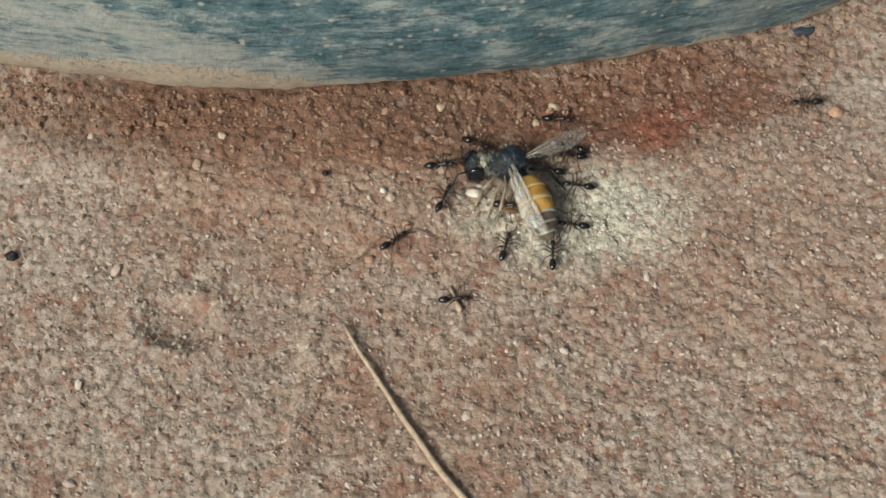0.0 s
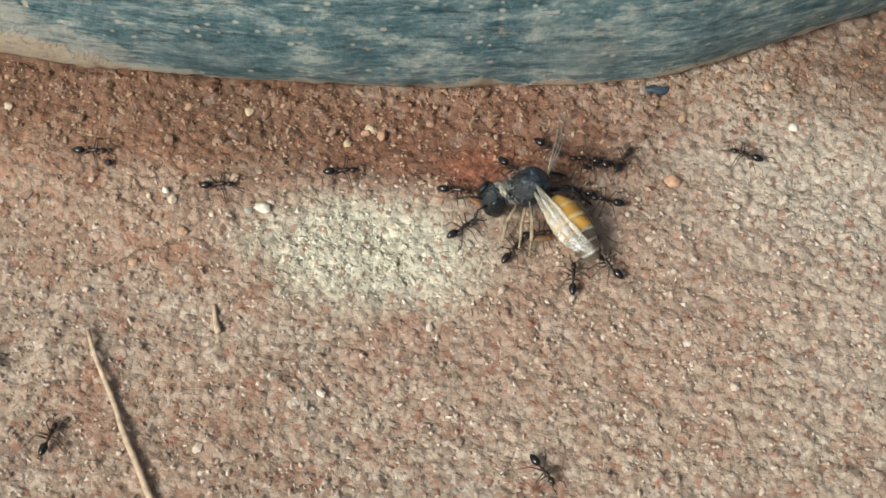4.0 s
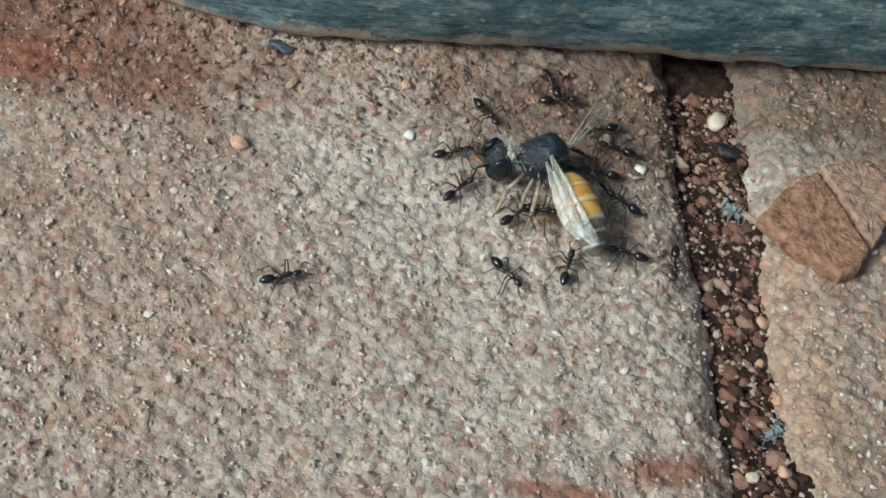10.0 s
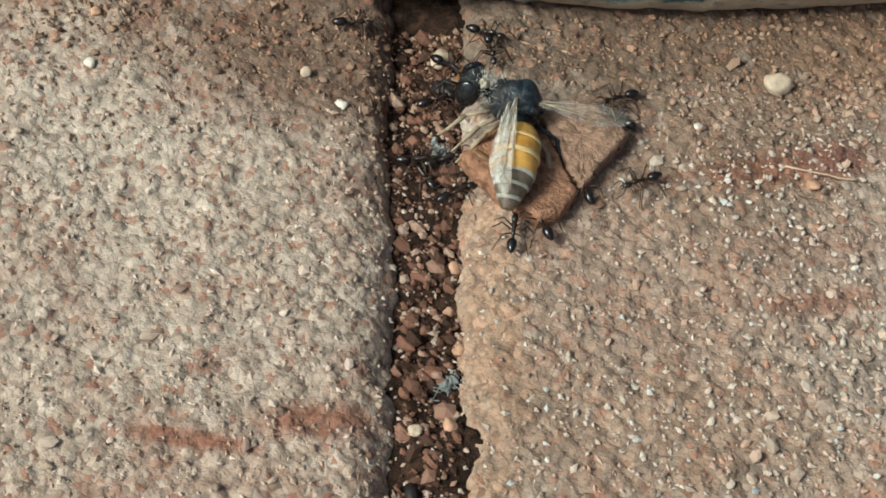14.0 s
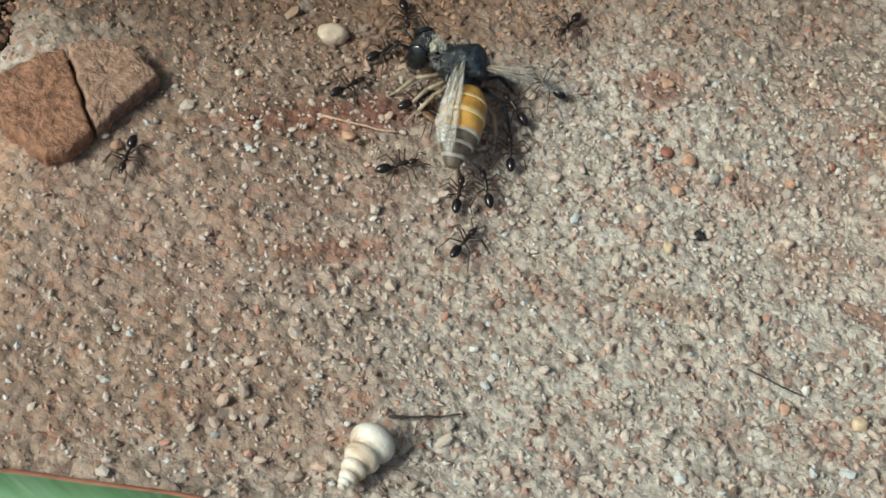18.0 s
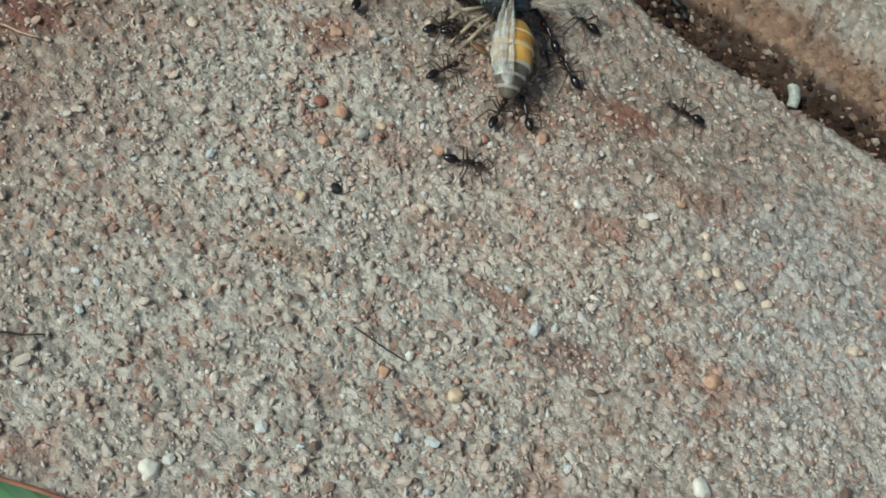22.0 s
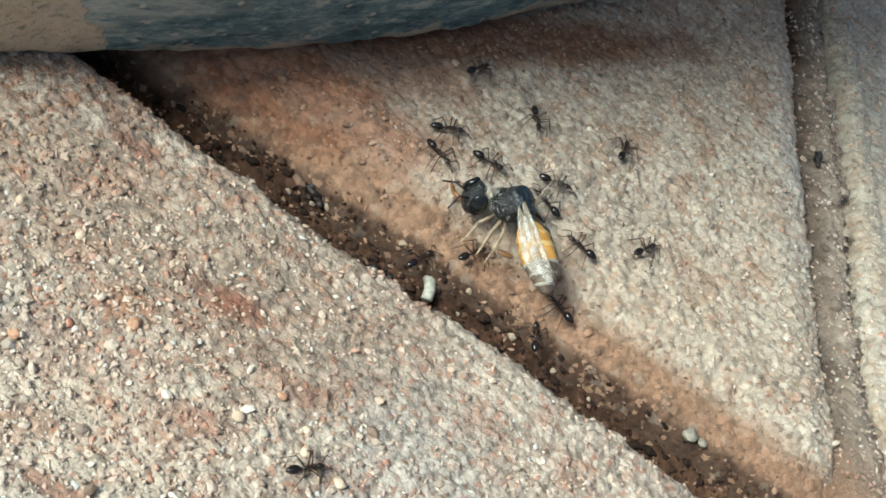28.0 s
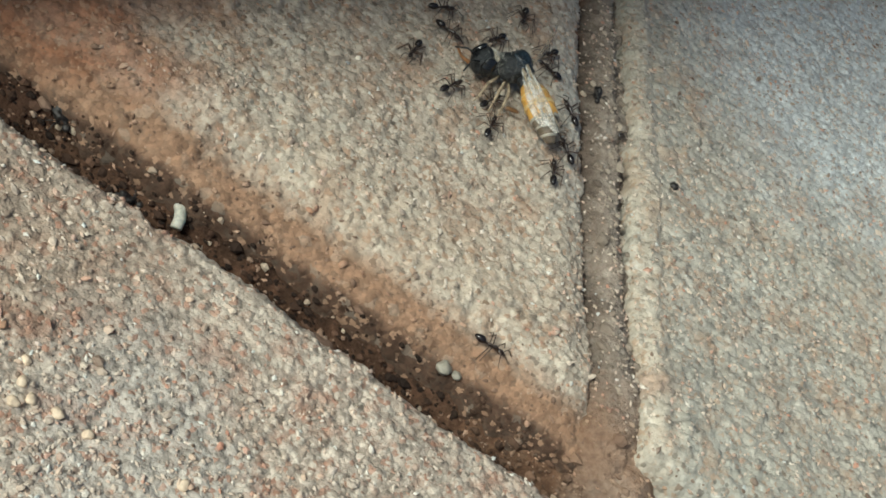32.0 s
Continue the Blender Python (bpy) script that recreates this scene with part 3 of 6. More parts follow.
def build_soil():
    xs, ys = np.arange(42, 128, 0.3), np.arange(-2, 130, 0.3)
    gx, gy = np.meshgrid(xs, ys, indexing="ij")
    z = soil_height(gx, gy)
    covered = np.zeros(gx.shape, bool)
    for key in BRICKS:
        covered |= brick_height(key, gx, gy)[1] > 1.2
    keep = cell_any(~covered & (np.hypot(gx - POT_X, gy - POT_Y) > POT_R - 10))
    ob = new("joint_soil", grid_mesh("joint_soil", xs, ys, z, keep, MAT_SOIL))
    tagged(ob, "dark crumbly soil and grit packed in the joints between bricks", "soil", kind="structure")
    me = bpy.data.meshes.new("ground")
    bm = bmesh.new()
    bmesh.ops.create_grid(bm, x_segments=24, y_segments=24, size=60.0)
    bm.to_mesh(me)
    bm.free()
    me.materials.append(MAT_EARTH)
    ground = new("ground", me)
    ground.location.z = -9 * MM
    tagged(ground, "bare brown earth spreading out under the paving", "ground", kind="structure")


# how far the soft foot of the pot bulges, in millimetres, round its circle in degrees
POT_BULGE = [(-180, 0.45), (-88.8, 0.25), (-79.5, 0.45), (-67.1, 0.75), (-62.0, 0.95), (-54.9, -0.45), (-51.8, -0.35), (-45.5, 0.45), (-40.8, 0.95), (-37.4, 1.20), (-34.6, 0.85), (-25.2, 0.35), (-21.9, 0.35), (-19.5, 0.35), (-12.8, 0.35), (-8.2, 1.35), (20, 0.45), (180, 0.45)]


def build_pot():
    pot = thing("plant_pot", "large round blue plastic plant pot, dusty, mud along its foot", "pot", pose(POT_X * MM, POT_Y * MM, 0))
    profile = [(0, 0.3), (97, 0.2), (101, 0.0), (103.9, 0.12), (105.0, 0.35), (105.55, 0.8), (105.9, 1.4), (106.2, 2.2), (106.6, 3.4), (107.2, 6), (107.6, 10), (108, 20), (108.6, 45), (109.6, 92), (110.2, 118),
               (112.0, 119), (113.4, 121), (113.4, 129), (112.0, 131), (109.4, 130), (107.6, 118), (106, 60), (105, 14), (0, 9)]
    turns = [-110 + 0.22 * i for i in range(591)] + [20 + 2.0 * i for i in range(1, 115)]
    seg, verts, faces = len(turns), [], []
    for turn in turns:
        a = radians(turn)
        for r, z in profile:
            foot = max(0.0, 1 - z / 9.0) if r > 95 else 0.0
            k = 0.28 * value_noise(np.array([a * 105]), np.array([z]), 9.0, 301)[0] + 0.16 * value_noise(np.array([a * 105]), np.array([z * 2]), 2.4, 302)[0] + 0.17 * foot * value_noise(np.array([a * 105]), np.array([z * 3]), 0.8, 303)[0] if r > 95 and z < 60 else 0.0
            bulge = np.interp((math.degrees(a) + 180) % 360 - 180, [b[0] for b in POT_BULGE], [b[1] for b in POT_BULGE])
            rr = r + k * (0.4 + 0.6 * foot) + (bulge * max(0.0, 1 - z / 45) if r > 95 and z < 45 else 0.0)
            verts.append((math.cos(a) * rr * MM, math.sin(a) * rr * MM, max(0.05, z + 0.12 * foot * k) * MM))
    n = len(profile)
    for i in range(seg):
        for j in range(n - 1):
            a, b = i * n + j, ((i + 1) % seg) * n + j
            faces.append((a, b, b + 1, a + 1))
    part("wall", mesh_from("wall", verts, faces, MAT_POT), None, pot)
    soil = egg((0, 0, 106), (107, 107, 5), 12, 48, rough=0.012)
    part("potting_soil", mm(soil), MAT_EARTH, pot, "dark potting soil filling the pot")


build_pot()
build_soil()


# ---------------------------------------------------------------- small still things
MAT_CHIP = plain("fired_clay_chip", (0.31, 0.165, 0.10), 0.9, 0.45, 0.5, 0.2, 0.2)
MAT_CHIP_TOP = plain("worn_clay_chip_skin", (0.34, 0.215, 0.148), 0.9, 0.4, 0.45, 0.2, 0.2)
MAT_SHELL = plain("chalky_shell", (0.70, 0.62, 0.50), 0.5, 1.2, 0.28, 0.03)
MAT_STRAW = plain("dry_straw", (0.54, 0.40, 0.28), 0.8, 0.5, 0.3, 0.04, 0.3)
MAT_DARKTWIG = plain("dark_twig", (0.05, 0.04, 0.035), 0.8, 0.4, 0.3, 0.02)
MAT_LARVA = plain("pale_grub", (0.52, 0.48, 0.385), 0.45, 0.4, 0.35, 0.02, 0.5, Subsurface_Weight=0.2)
MAT_BLACKBIT = plain("black_seed_coat", (0.02, 0.017, 0.016), 0.5, 0.5, 0.4, 0.04)
MAT_BLUEBIT = plain("blue_black_flake", (0.04, 0.055, 0.075), 0.45, 0.5, 0.3, 0.03)
MAT_GREYBIT = plain("dusty_grey_fluff", (0.22, 0.24, 0.23), 0.85, 0.4, 0.4, 0.05)
MAT_TEAL = plain("teal_plastic_fleck", (0.15, 0.42, 0.36), 0.4, 0.4, 0.2, 0.02)
PEBBLE_LOOKS = {
    "cream": plain("cream_quartz", (0.60, 0.48, 0.35), 0.45, 0.8, 0.22, 0.05, 0.5),
    "grey": plain("grey_quartz", (0.40, 0.37, 0.31), 0.4, 0.7, 0.3, 0.06, 0.5),
    "white": plain("white_quartz", (0.74, 0.68, 0.57), 0.4, 0.8, 0.15, 0.05, 0.5),
    "orange": plain("orange_grit", (0.50, 0.30, 0.19), 0.6, 0.7, 0.25, 0.06, 0.4),
    "red": plain("red_grit", (0.30, 0.13, 0.09), 0.7, 0.7, 0.3, 0.06, 0.3),
    "dull": plain("dull_grey_stone", (0.27, 0.25, 0.205), 0.55, 0.6, 0.3, 0.06, 0.3),
    "brown": plain("brown_stone", (0.22, 0.145, 0.105), 0.7, 0.5, 0.4, 0.08, 0.3),
    "amber": plain("amber_grit", (0.54, 0.41, 0.26), 0.4, 0.7, 0.2, 0.04, 0.5),
}


def leaf_material():
    n = Nodes("waxy_green_leaf").object_space()
    col = n.ramp(n.noise(6.0, 4.0, 0.55), (0.3, (0.15, 0.32, 0.13)), (0.5, (0.22, 0.42, 0.20)), (0.7, (0.34, 0.53, 0.27)))
    veins = n.mask(n.noise(1.1, 2.0, 0.5, (0, 0, 0), (0.06, 1.2, 1)), 0.52, 0.66)
    col = n.mix(n.math("MULTIPLY", veins, 0.35), col, (0.42, 0.60, 0.38))
    return n.finish(col, 0.38, n.height(n.noise(1.5, 3.0, 0.6, (0, 0, 0), (0.1, 1, 1)), 0.12), spec=0.5)


MAT_LEAF = leaf_material()
MAT_LEAFRIM = plain("reddish_leaf_margin", (0.34, 0.15, 0.09), 0.5, 1.0, 0.25, 0.03)


def rest(x, y):
    return float(ground_at(np.array([x]), np.array([y]))[0])


def pebble(x, y, r, look_key, label, seed, flat=0.75, long=1.15):
    bm = bmesh.new()
    bmesh.ops.create_icosphere(bm, subdivisions=3, radius=1.0)
    off = Vector((seed * 2.7, seed * 1.3, 0))
    for v in bm.verts:
        k = 1 + 0.38 * noise.noise(v.co * 1.0 + off) + 0.16 * noise.noise(v.co * 2.6 + off)
        v.co = Vector((v.co.x * long, v.co.y, v.co.z * flat)) * (k * r * MM)
    me = bpy.data.meshes.new("pebble")
    bm.to_mesh(me)
    bm.free()
    me.polygons.foreach_set("use_smooth", [True] * len(me.polygons))
    me.materials.append(PEBBLE_LOOKS[look_key])
    ob = new("pebble", me)
    ob.matrix_world = pose(x * MM, y * MM, (rest(x, y) + 0.55 * r * flat) * MM, 0, 0, seed * 47 % 360)
    return tagged(ob, label, "pebble", "loose pebbles on the bricks")


PEBBLES = [
    (63.5, 35.1, 0.72, "cream", "rounded cream quartz pebble lying on buff brick"),
    (49.9, 26.2, 0.56, "cream", "cream quartz pebble at the end of a joint"),
    (38.7, 13.8, 0.34, "white", "small flat white pebble on the worn brick"),
    (32.7, 8.0, 0.46, "orange", "pale orange pebble on grey worn brick"),
    (8.0, -2.3, 0.24, "cream", "cream grit pebble beside the pale powder"),
    (5.5, -2.1, 0.34, "cream", "angular cream pebble among damp grit"),
    (4.1, -2.3, 0.20, "cream", "tiny white pebble among damp grit"),
    (14.8, 6.1, 0.38, "amber", "amber grit pebble on damp red soil"),
    (15.6, 5.6, 0.34, "orange", "orange grit pebble on damp red soil"),
    (7.5, 5.0, 0.36, "amber", "amber grit pebble near the pot's foot"),
    (35.0, 17.7, 0.30, "amber", "yellow grit pebble close to the pot"),
    (14.6, 5.7, 0.30, "orange", "brownish grit pebble on damp soil"),
    (46.3, 20.2, 0.33, "cream", "cream grit pebble on worn brick"),
    (36.7, 16.2, 0.34, "orange", "rusty orange grit pebble on worn brick"),
    (48.6, 20.1, 0.34, "white", "white grit pebble at a joint's edge"),
    (67.9, 31.2, 0.36, "orange", "orange grit pebble in a rusty streak"),
    (87.3, 48.8, 0.40, "orange", "round orange grit pebble on sandy brick"),
    (80.2, 41.6, 0.40, "orange", "round rusty pebble among sand grains"),
    (79.2, 41.3, 0.42, "red", "dark red grit pebble among sand grains"),
    (101.3, 45.5, 0.45, "orange", "pale orange pebble on sandy brick"),
    (93.6, 35.1, 0.42, "amber", "amber pebble on sandy brick"),
    (97.9, 50.3, 0.36, "cream", "cream pebble in a loose cluster"),
    (99.1, 50.8, 0.36, "cream", "peach pebble in a loose cluster"),
    (100.7, 51.3, 0.34, "cream", "cream pebble in a loose cluster"),
    (87.5, 22.9, 0.45, "white", "white pebble near the green leaf"),
    (104.0, 40.5, 0.50, "white", "white pebble on the brick's outer part"),
    (62.0, 30.2, 0.26, "white", "tiny white grain beside the clay chip"),
    (61.0, 23.4, 0.30, "orange", "orange crumb beside the clay chip"),
    (110.1, 71.7, 0.50, "dull", "pale stone wedged in the dark joint"),
    (104.3, 68.5, 0.95, "brown", "flat brown stone wedged in the dark joint"),
    (101.9, 67.0, 0.5, "brown", "brown stone wedged in the dark joint"),
    (96.9, 66.2, 0.62, "brown", "rounded brown stone wedged in the dark joint"),
    (98.1, 65.9, 0.5, "red", "reddish stone wedged in the dark joint"),
    (110.9, 72.0, 0.34, "dull", "grey stone wedged in the dark joint"),
    (60.6, 13.9, 0.38, "orange", "pinkish stone wedged in the joint"),
    (58.9, 15.4, 0.34, "orange", "brownish stone wedged in the joint"),
    (57.9, 17.0, 0.36, "orange", "orange stone wedged in the joint"),
    (62.6, 10.6, 0.40, "orange", "orange stone wedged in the joint"),
    (61.6, 9.6, 0.34, "cream", "cream stone wedged in the joint"),
    (84.9, 78.6, 0.30, "cream", "small pale pebble on the third brick near the pot"),
    (86.0, 79.4, 0.24, "cream", "small pale pebble on the third brick near the pot"),
    (88.2, 75.0, 0.22, "cream", "pale grit pebble on buff brick beside the dark joint"),
    (93.2, 82.9, 0.22, "white", "pale grit pebble on buff brick"),
    (93.6, 78.0, 0.24, "cream", "pale grit pebble on buff brick"),
    (85.5, 46.5, 0.30, "red", "dark red grit pebble on sandy brick"),
    (90.9, 47.4, 0.30, "white", "white sand pebble on sandy brick"),
    (84.6, 44.0, 0.32, "orange", "orange sand pebble on sandy brick"),
    (86.3, 41.0, 0.30, "cream", "cream sand pebble on sandy brick"),
    (97.0, 50.6, 0.34, "cream", "cream pebble in a loose cluster"),
    (97.5, 49.5, 0.36, "cream", "cream pebble in a loose cluster"),
    (93.8, 49.2, 0.34, "cream", "cream pebble on sandy brick"),
    (94.3, 51.8, 0.28, "orange", "rusty grit pebble on sandy brick"),
    (96.3, 51.6, 0.30, "cream", "cream pebble in a loose cluster"),
    (95.1, 49.7, 0.28, "grey", "grey grit pebble on sandy brick"),
    (76.9, 44.6, 0.36, "orange", "orange grit pebble on sandy brick"),
    (72.4, 39.4, 0.34, "cream", "cream grit pebble on sandy brick"),
    (80.3, 41.5, 0.32, "orange", "round orange pebble among sand grains"),
    (80.8, 39.9, 0.36, "orange", "pinkish orange pebble among sand grains"),
    (81.7, 41.6, 0.40, "grey", "grey quartz pebble among sand grains"),
    (82.3, 36.8, 0.32, "amber", "amber grit pebble among sand grains"),
    (80.1, 37.8, 0.32, "cream", "cream pebble among sand grains"),
    (81.9, 42.7, 0.32, "amber", "amber pebble among sand grains"),
    (105.3, 53.0, 0.36, "cream", "peach pebble on smooth grey brick"),
    (90.7, 33.5, 0.34, "orange", "orange pebble on sandy brick"),
    (97.7, 44.5, 0.32, "cream", "cream pebble on sandy brick"),
    (79.2, 49.1, 0.34, "cream", "cream pebble on sandy brick"),
    (82.2, 50.2, 0.30, "cream", "cream pebble on sandy brick"),
    (4.9, -1.7, 0.26, "white", "small white pebble among damp grit"),
    (6.8, -3.9, 0.34, "orange", "brownish pebble beside the pale powder"),
    (4.9, -6.5, 0.32, "orange", "brownish grit pebble on worn brick"),
    (13.8, 4.6, 0.30, "amber", "amber grit pebble on damp soil"),
    (-6.3, 0.9, 0.32, "cream", "cream grit pebble near the pot"),
    (-14.9, -0.2, 0.34, "cream", "cream grit pebble near the pot"),
    (9.9, -1.4, 0.28, "grey", "grey grit pebble beside the pale powder"),
]


def build_chip():
    """A flat broken chip of fired clay with a crack across it, leaning on the joint's edge."""
    chip = thing("clay_chip", "flat broken chip of orange fired clay with a crack", "brick chip", pose(57.6 * MM, 24.0 * MM, 0.15 * MM))
    outline = [(-2.75, -3.1), (-0.4, -3.6), (2.1, -3.5), (2.6, -2.6), (2.45, 0.4), (2.35, 3.1), (0.9, 3.45), (-1.0, 2.9), (-1.9, 1.2), (-2.6, -0.8)]
    poly = [Vector((x, y, 0)) for x, y in outline]

    def half(keep_low, lift):
        """One side of the crack: a ragged outline with a worn shoulder and an uneven top."""
        line = lambda p: p.y + 0.55 * p.x - 0.35
        edge = []
        for p, q in zip(poly, poly[1:] + poly[:1]):
            n = max(2, int((q - p).length / 0.12))
            edge += [p.lerp(q, i / n) for i in range(n)]
        edge = [p for p in edge if (line(p) < -0.05) == keep_low and abs(line(p)) > 0.05]
        start = next(i for i in range(len(edge)) if (edge[i] - edge[i - 1]).length > 0.5)
        edge = edge[start:] + edge[:start]
        n = int((edge[0] - edge[-1]).length / 0.12)
        edge += [edge[-1].lerp(edge[0], i / n) + Vector((0.3, 0.55, 0)) * 0.22 * noise.noise(Vector((i * 0.35, 3, 0))) for i in range(1, n)]
        edge = [p + Vector((noise.noise(p * 1.3), noise.noise(p * 1.3 + Vector((9, 0, 0))), 0)) * 0.12 + Vector((noise.noise(p * 4), noise.noise(p * 4 + Vector((5, 0, 0))), 0)) * 0.05 for p in edge]
        mid = sum(edge, Vector()) / len(edge)
        verts, faces, n = [], [], len(edge)
        for inset, down in ((1.0, None), (1.01, 0.45), (1.0, 0.2), (0.975, 0.05), (0.93, 0.0), (0.84, 0.0), (0.72, 0.0), (0.58, 0.0), (0.42, 0.0), (0.24, 0.0), (0.08, 0.0)):
            for p in edge:
                q = mid + (p - mid) * inset
                top = 1.0 + lift + 0.14 * noise.noise(q * 0.7 + Vector((0, 0, 1))) + 0.09 * noise.noise(q * 2.6 + Vector((0, 0, 5))) + 0.05 * noise.noise(q * 6)
                verts.append((q.x * MM, q.y * MM, (0.05 if down is None else top - down) * MM))
        rings = len(verts) // n
        for k in range(rings - 1):
            for i in range(n):
                j = (i + 1) % n
                faces.append((k * n + i, k * n + j, (k + 1) * n + j, (k + 1) * n + i))
        faces.append([(rings - 1) * n + i for i in range(n)])
        return verts, faces

    part("lower_half", mesh_from("lower_half", *half(True, 0.0), MAT_CHIP), None, chip)
    part("upper_half", mesh_from("upper_half", *half(False, 0.12), MAT_CHIP_TOP), None, chip)


def shell_material():
    n = Nodes("banded_chalky_shell").object_space()
    bands = n.noise(0.55, 3.0, 0.55, (1, 0, 0), (1.0, 0.18, 0.18))
    col = n.ramp(bands, (0.36, (0.44, 0.30, 0.18)), (0.46, (0.66, 0.56, 0.43)), (0.62, (0.78, 0.73, 0.64)))
    col = n.mix(n.math("MULTIPLY", n.mask(n.noise(0.4, 4.0, 0.7), 0.56, 0.68), 0.5), col, (0.40, 0.30, 0.20))
    return n.finish(col, 0.45, n.height(n.noise(0.3, 4.0), 0.04), spec=0.45)


def build_shell():
    """A small spired snail shell."""
    banded = shell_material()
    shell = thing("snail_shell", "small white spired snail shell lying on its side", "shell", pose(78.95 * MM, 19.6 * MM, (rest(78.95, 19.6) + 0.70) * MM, 0, 6, 99))
    pts, radii = [], []
    x = -2.2
    sizes = [0.17, 0.27, 0.39, 0.55, 0.75, 0.95]
    for r in sizes:
        wide = r * 0.95
        for k in range(6):
            u = (k + 0.5) / 6
            pts.append((x + wide * u, 0, 0))
            radii.append(r * (0.80 + 0.22 * math.sin(PI * u)))
        x += wide
    pts.append((x + 0.15, 0, 0)), radii.append(0.55)
    part("spire", mm(lathe_along(pts, radii, 22)), banded, shell)
    part("lip", mm(egg((x - 0.42, -0.55, -0.06), (0.52, 0.37, 0.37), 8, 12)), banded, shell, "rounded cream mouth lip")


def stick(name, points, r0, r1, material, label, category, segments=8):
    bm = mm(tube(points, r0, r1, segments))
    me = bpy.data.meshes.new(name)
    bm.to_mesh(me)
    bm.free()
    me.polygons.foreach_set("use_smooth", [True] * len(me.polygons))
    me.materials.append(material)
    return tagged(new(name, me), label, category)


def along(x0, y0, x1, y1, n, lift, sway=0.25, seed=0):
    out = []
    for i in range(n):
        u = i / (n - 1)
        x, y = x0 + (x1 - x0) * u, y0 + (y1 - y0) * u
        k = sway * math.sin(PI * u) + 0.06 * noise.noise(Vector((u * 7, seed, 0)))
        out.append([x + k * (y1 - y0) / 10, y - k * (x1 - x0) / 10, rest(x, y)])
    level = [max(out[max(0, i - 1)][2], p[2], out[min(n - 1, i + 1)][2]) for i, p in enumerate(out)]
    return [(p[0], p[1], z + lift) for p, z in zip(out, level)]


def build_leaf():
    """A waxy leaf lying along the outer side of the paving, its margin thin and reddish."""
    leaf = thing("fallen_leaf", "waxy green leaf with a reddish margin lying on brick", "leaf", pose(0, 0, 0))
    edge = [(44, -17), (53.7, -6.2), (57, -3.4), (60, 0.0), (61.8, 2.6), (65.3, 6.4), (69.1, 9.4), (73.5, 12.5), (79, 15.6), (84.1, 18.3), (90, 21.2), (98, 23.5)]
    along_x = [p[0] for p in edge]
    side = Vector((0.64, -0.77))
    rows, cols, verts, faces = 72, 18, [], []
    for i in range(rows + 1):
        u = i / rows
        x = 44 + 54 * u
        w = 34 * (math.sin(PI * min(1, 0.015 + u * 0.97)) ** 0.7)
        y = sum(float(np.interp(x + d, along_x, [p[1] for p in edge])) for d in (-1.2, 0, 1.2)) / 3 + 0.2 * noise.noise(Vector((u * 16, 2, 0)))
        for j in range(cols + 1):
            v = j / cols
            p = Vector((x, y)) + side * (v * w)
            z = 0.55 + 3.2 * (v ** 1.4) * math.sin(PI * u) + 1.1 * math.sin(PI * v) + 0.25 * noise.noise(Vector((u * 9, v * 5, 0)))
            verts.append((p.x * MM, p.y * MM, z * MM))
    n = len(verts)
    for x, y, z in list(verts):
        verts.append((x, y, z - 0.35 * MM))
    w = cols + 1
    for i in range(rows):
        for j in range(cols):
            a = i * w + j
            faces.append((a, a + 1, a + w + 1, a + w))
            faces.append((n + a, n + a + w, n + a + w + 1, n + a + 1))
    for i in range(rows):
        for j in (0, cols):
            a = i * w + j
            faces.append((a, a + w, n + a + w, n + a) if j == 0 else (a, n + a, n + a + w, a + w))
    for j in range(cols):
        for i in (0, rows):
            a = i * w + j
            faces.append((a, n + a, n + a + 1, a + 1) if i == 0 else (a, a + 1, n + a + 1, n + a))
    part("blade", mesh_from("blade", verts, faces, MAT_LEAF), None, leaf)
    rim = [Vector(verts[i * w]) / MM + Vector((0, 0, -0.17)) for i in range(rows + 1)]
    part("margin", mm(tube(rim, 0.2, 0.2, 8)), MAT_LEAFRIM, leaf, "thin reddish brown margin")
    for u, v, r in ((0.30, 0.08, 0.16), (0.36, 0.03, 0.24)):
        i, j = int(u * rows), int(v * cols)
        p = Vector(verts[i * w + j]) / MM
        part("blemish", mm(egg((p.x, p.y, p.z + 0.02), (r, r * 0.7, 0.06), 6, 10)), MAT_STRAW if r > 0.2 else MAT_DARKTWIG, leaf, "small brown blemish")


def lump(name, x, y, half, material, label, category, seed, turn=0, lift=0.6):
    bm = mm(egg((0, 0, 0), half, 10, 14, rough=0.45, seed=seed))
    me = bpy.data.meshes.new(name)
    bm.to_mesh(me)
    bm.free()
    me.polygons.foreach_set("use_smooth", [True] * len(me.polygons))
    me.materials.append(material)
    ob = new(name, me)
    ob.matrix_world = pose(x * MM, y * MM, (rest(x, y) + half[2] * lift) * MM, 0, 0, turn)
    return tagged(ob, label, category)


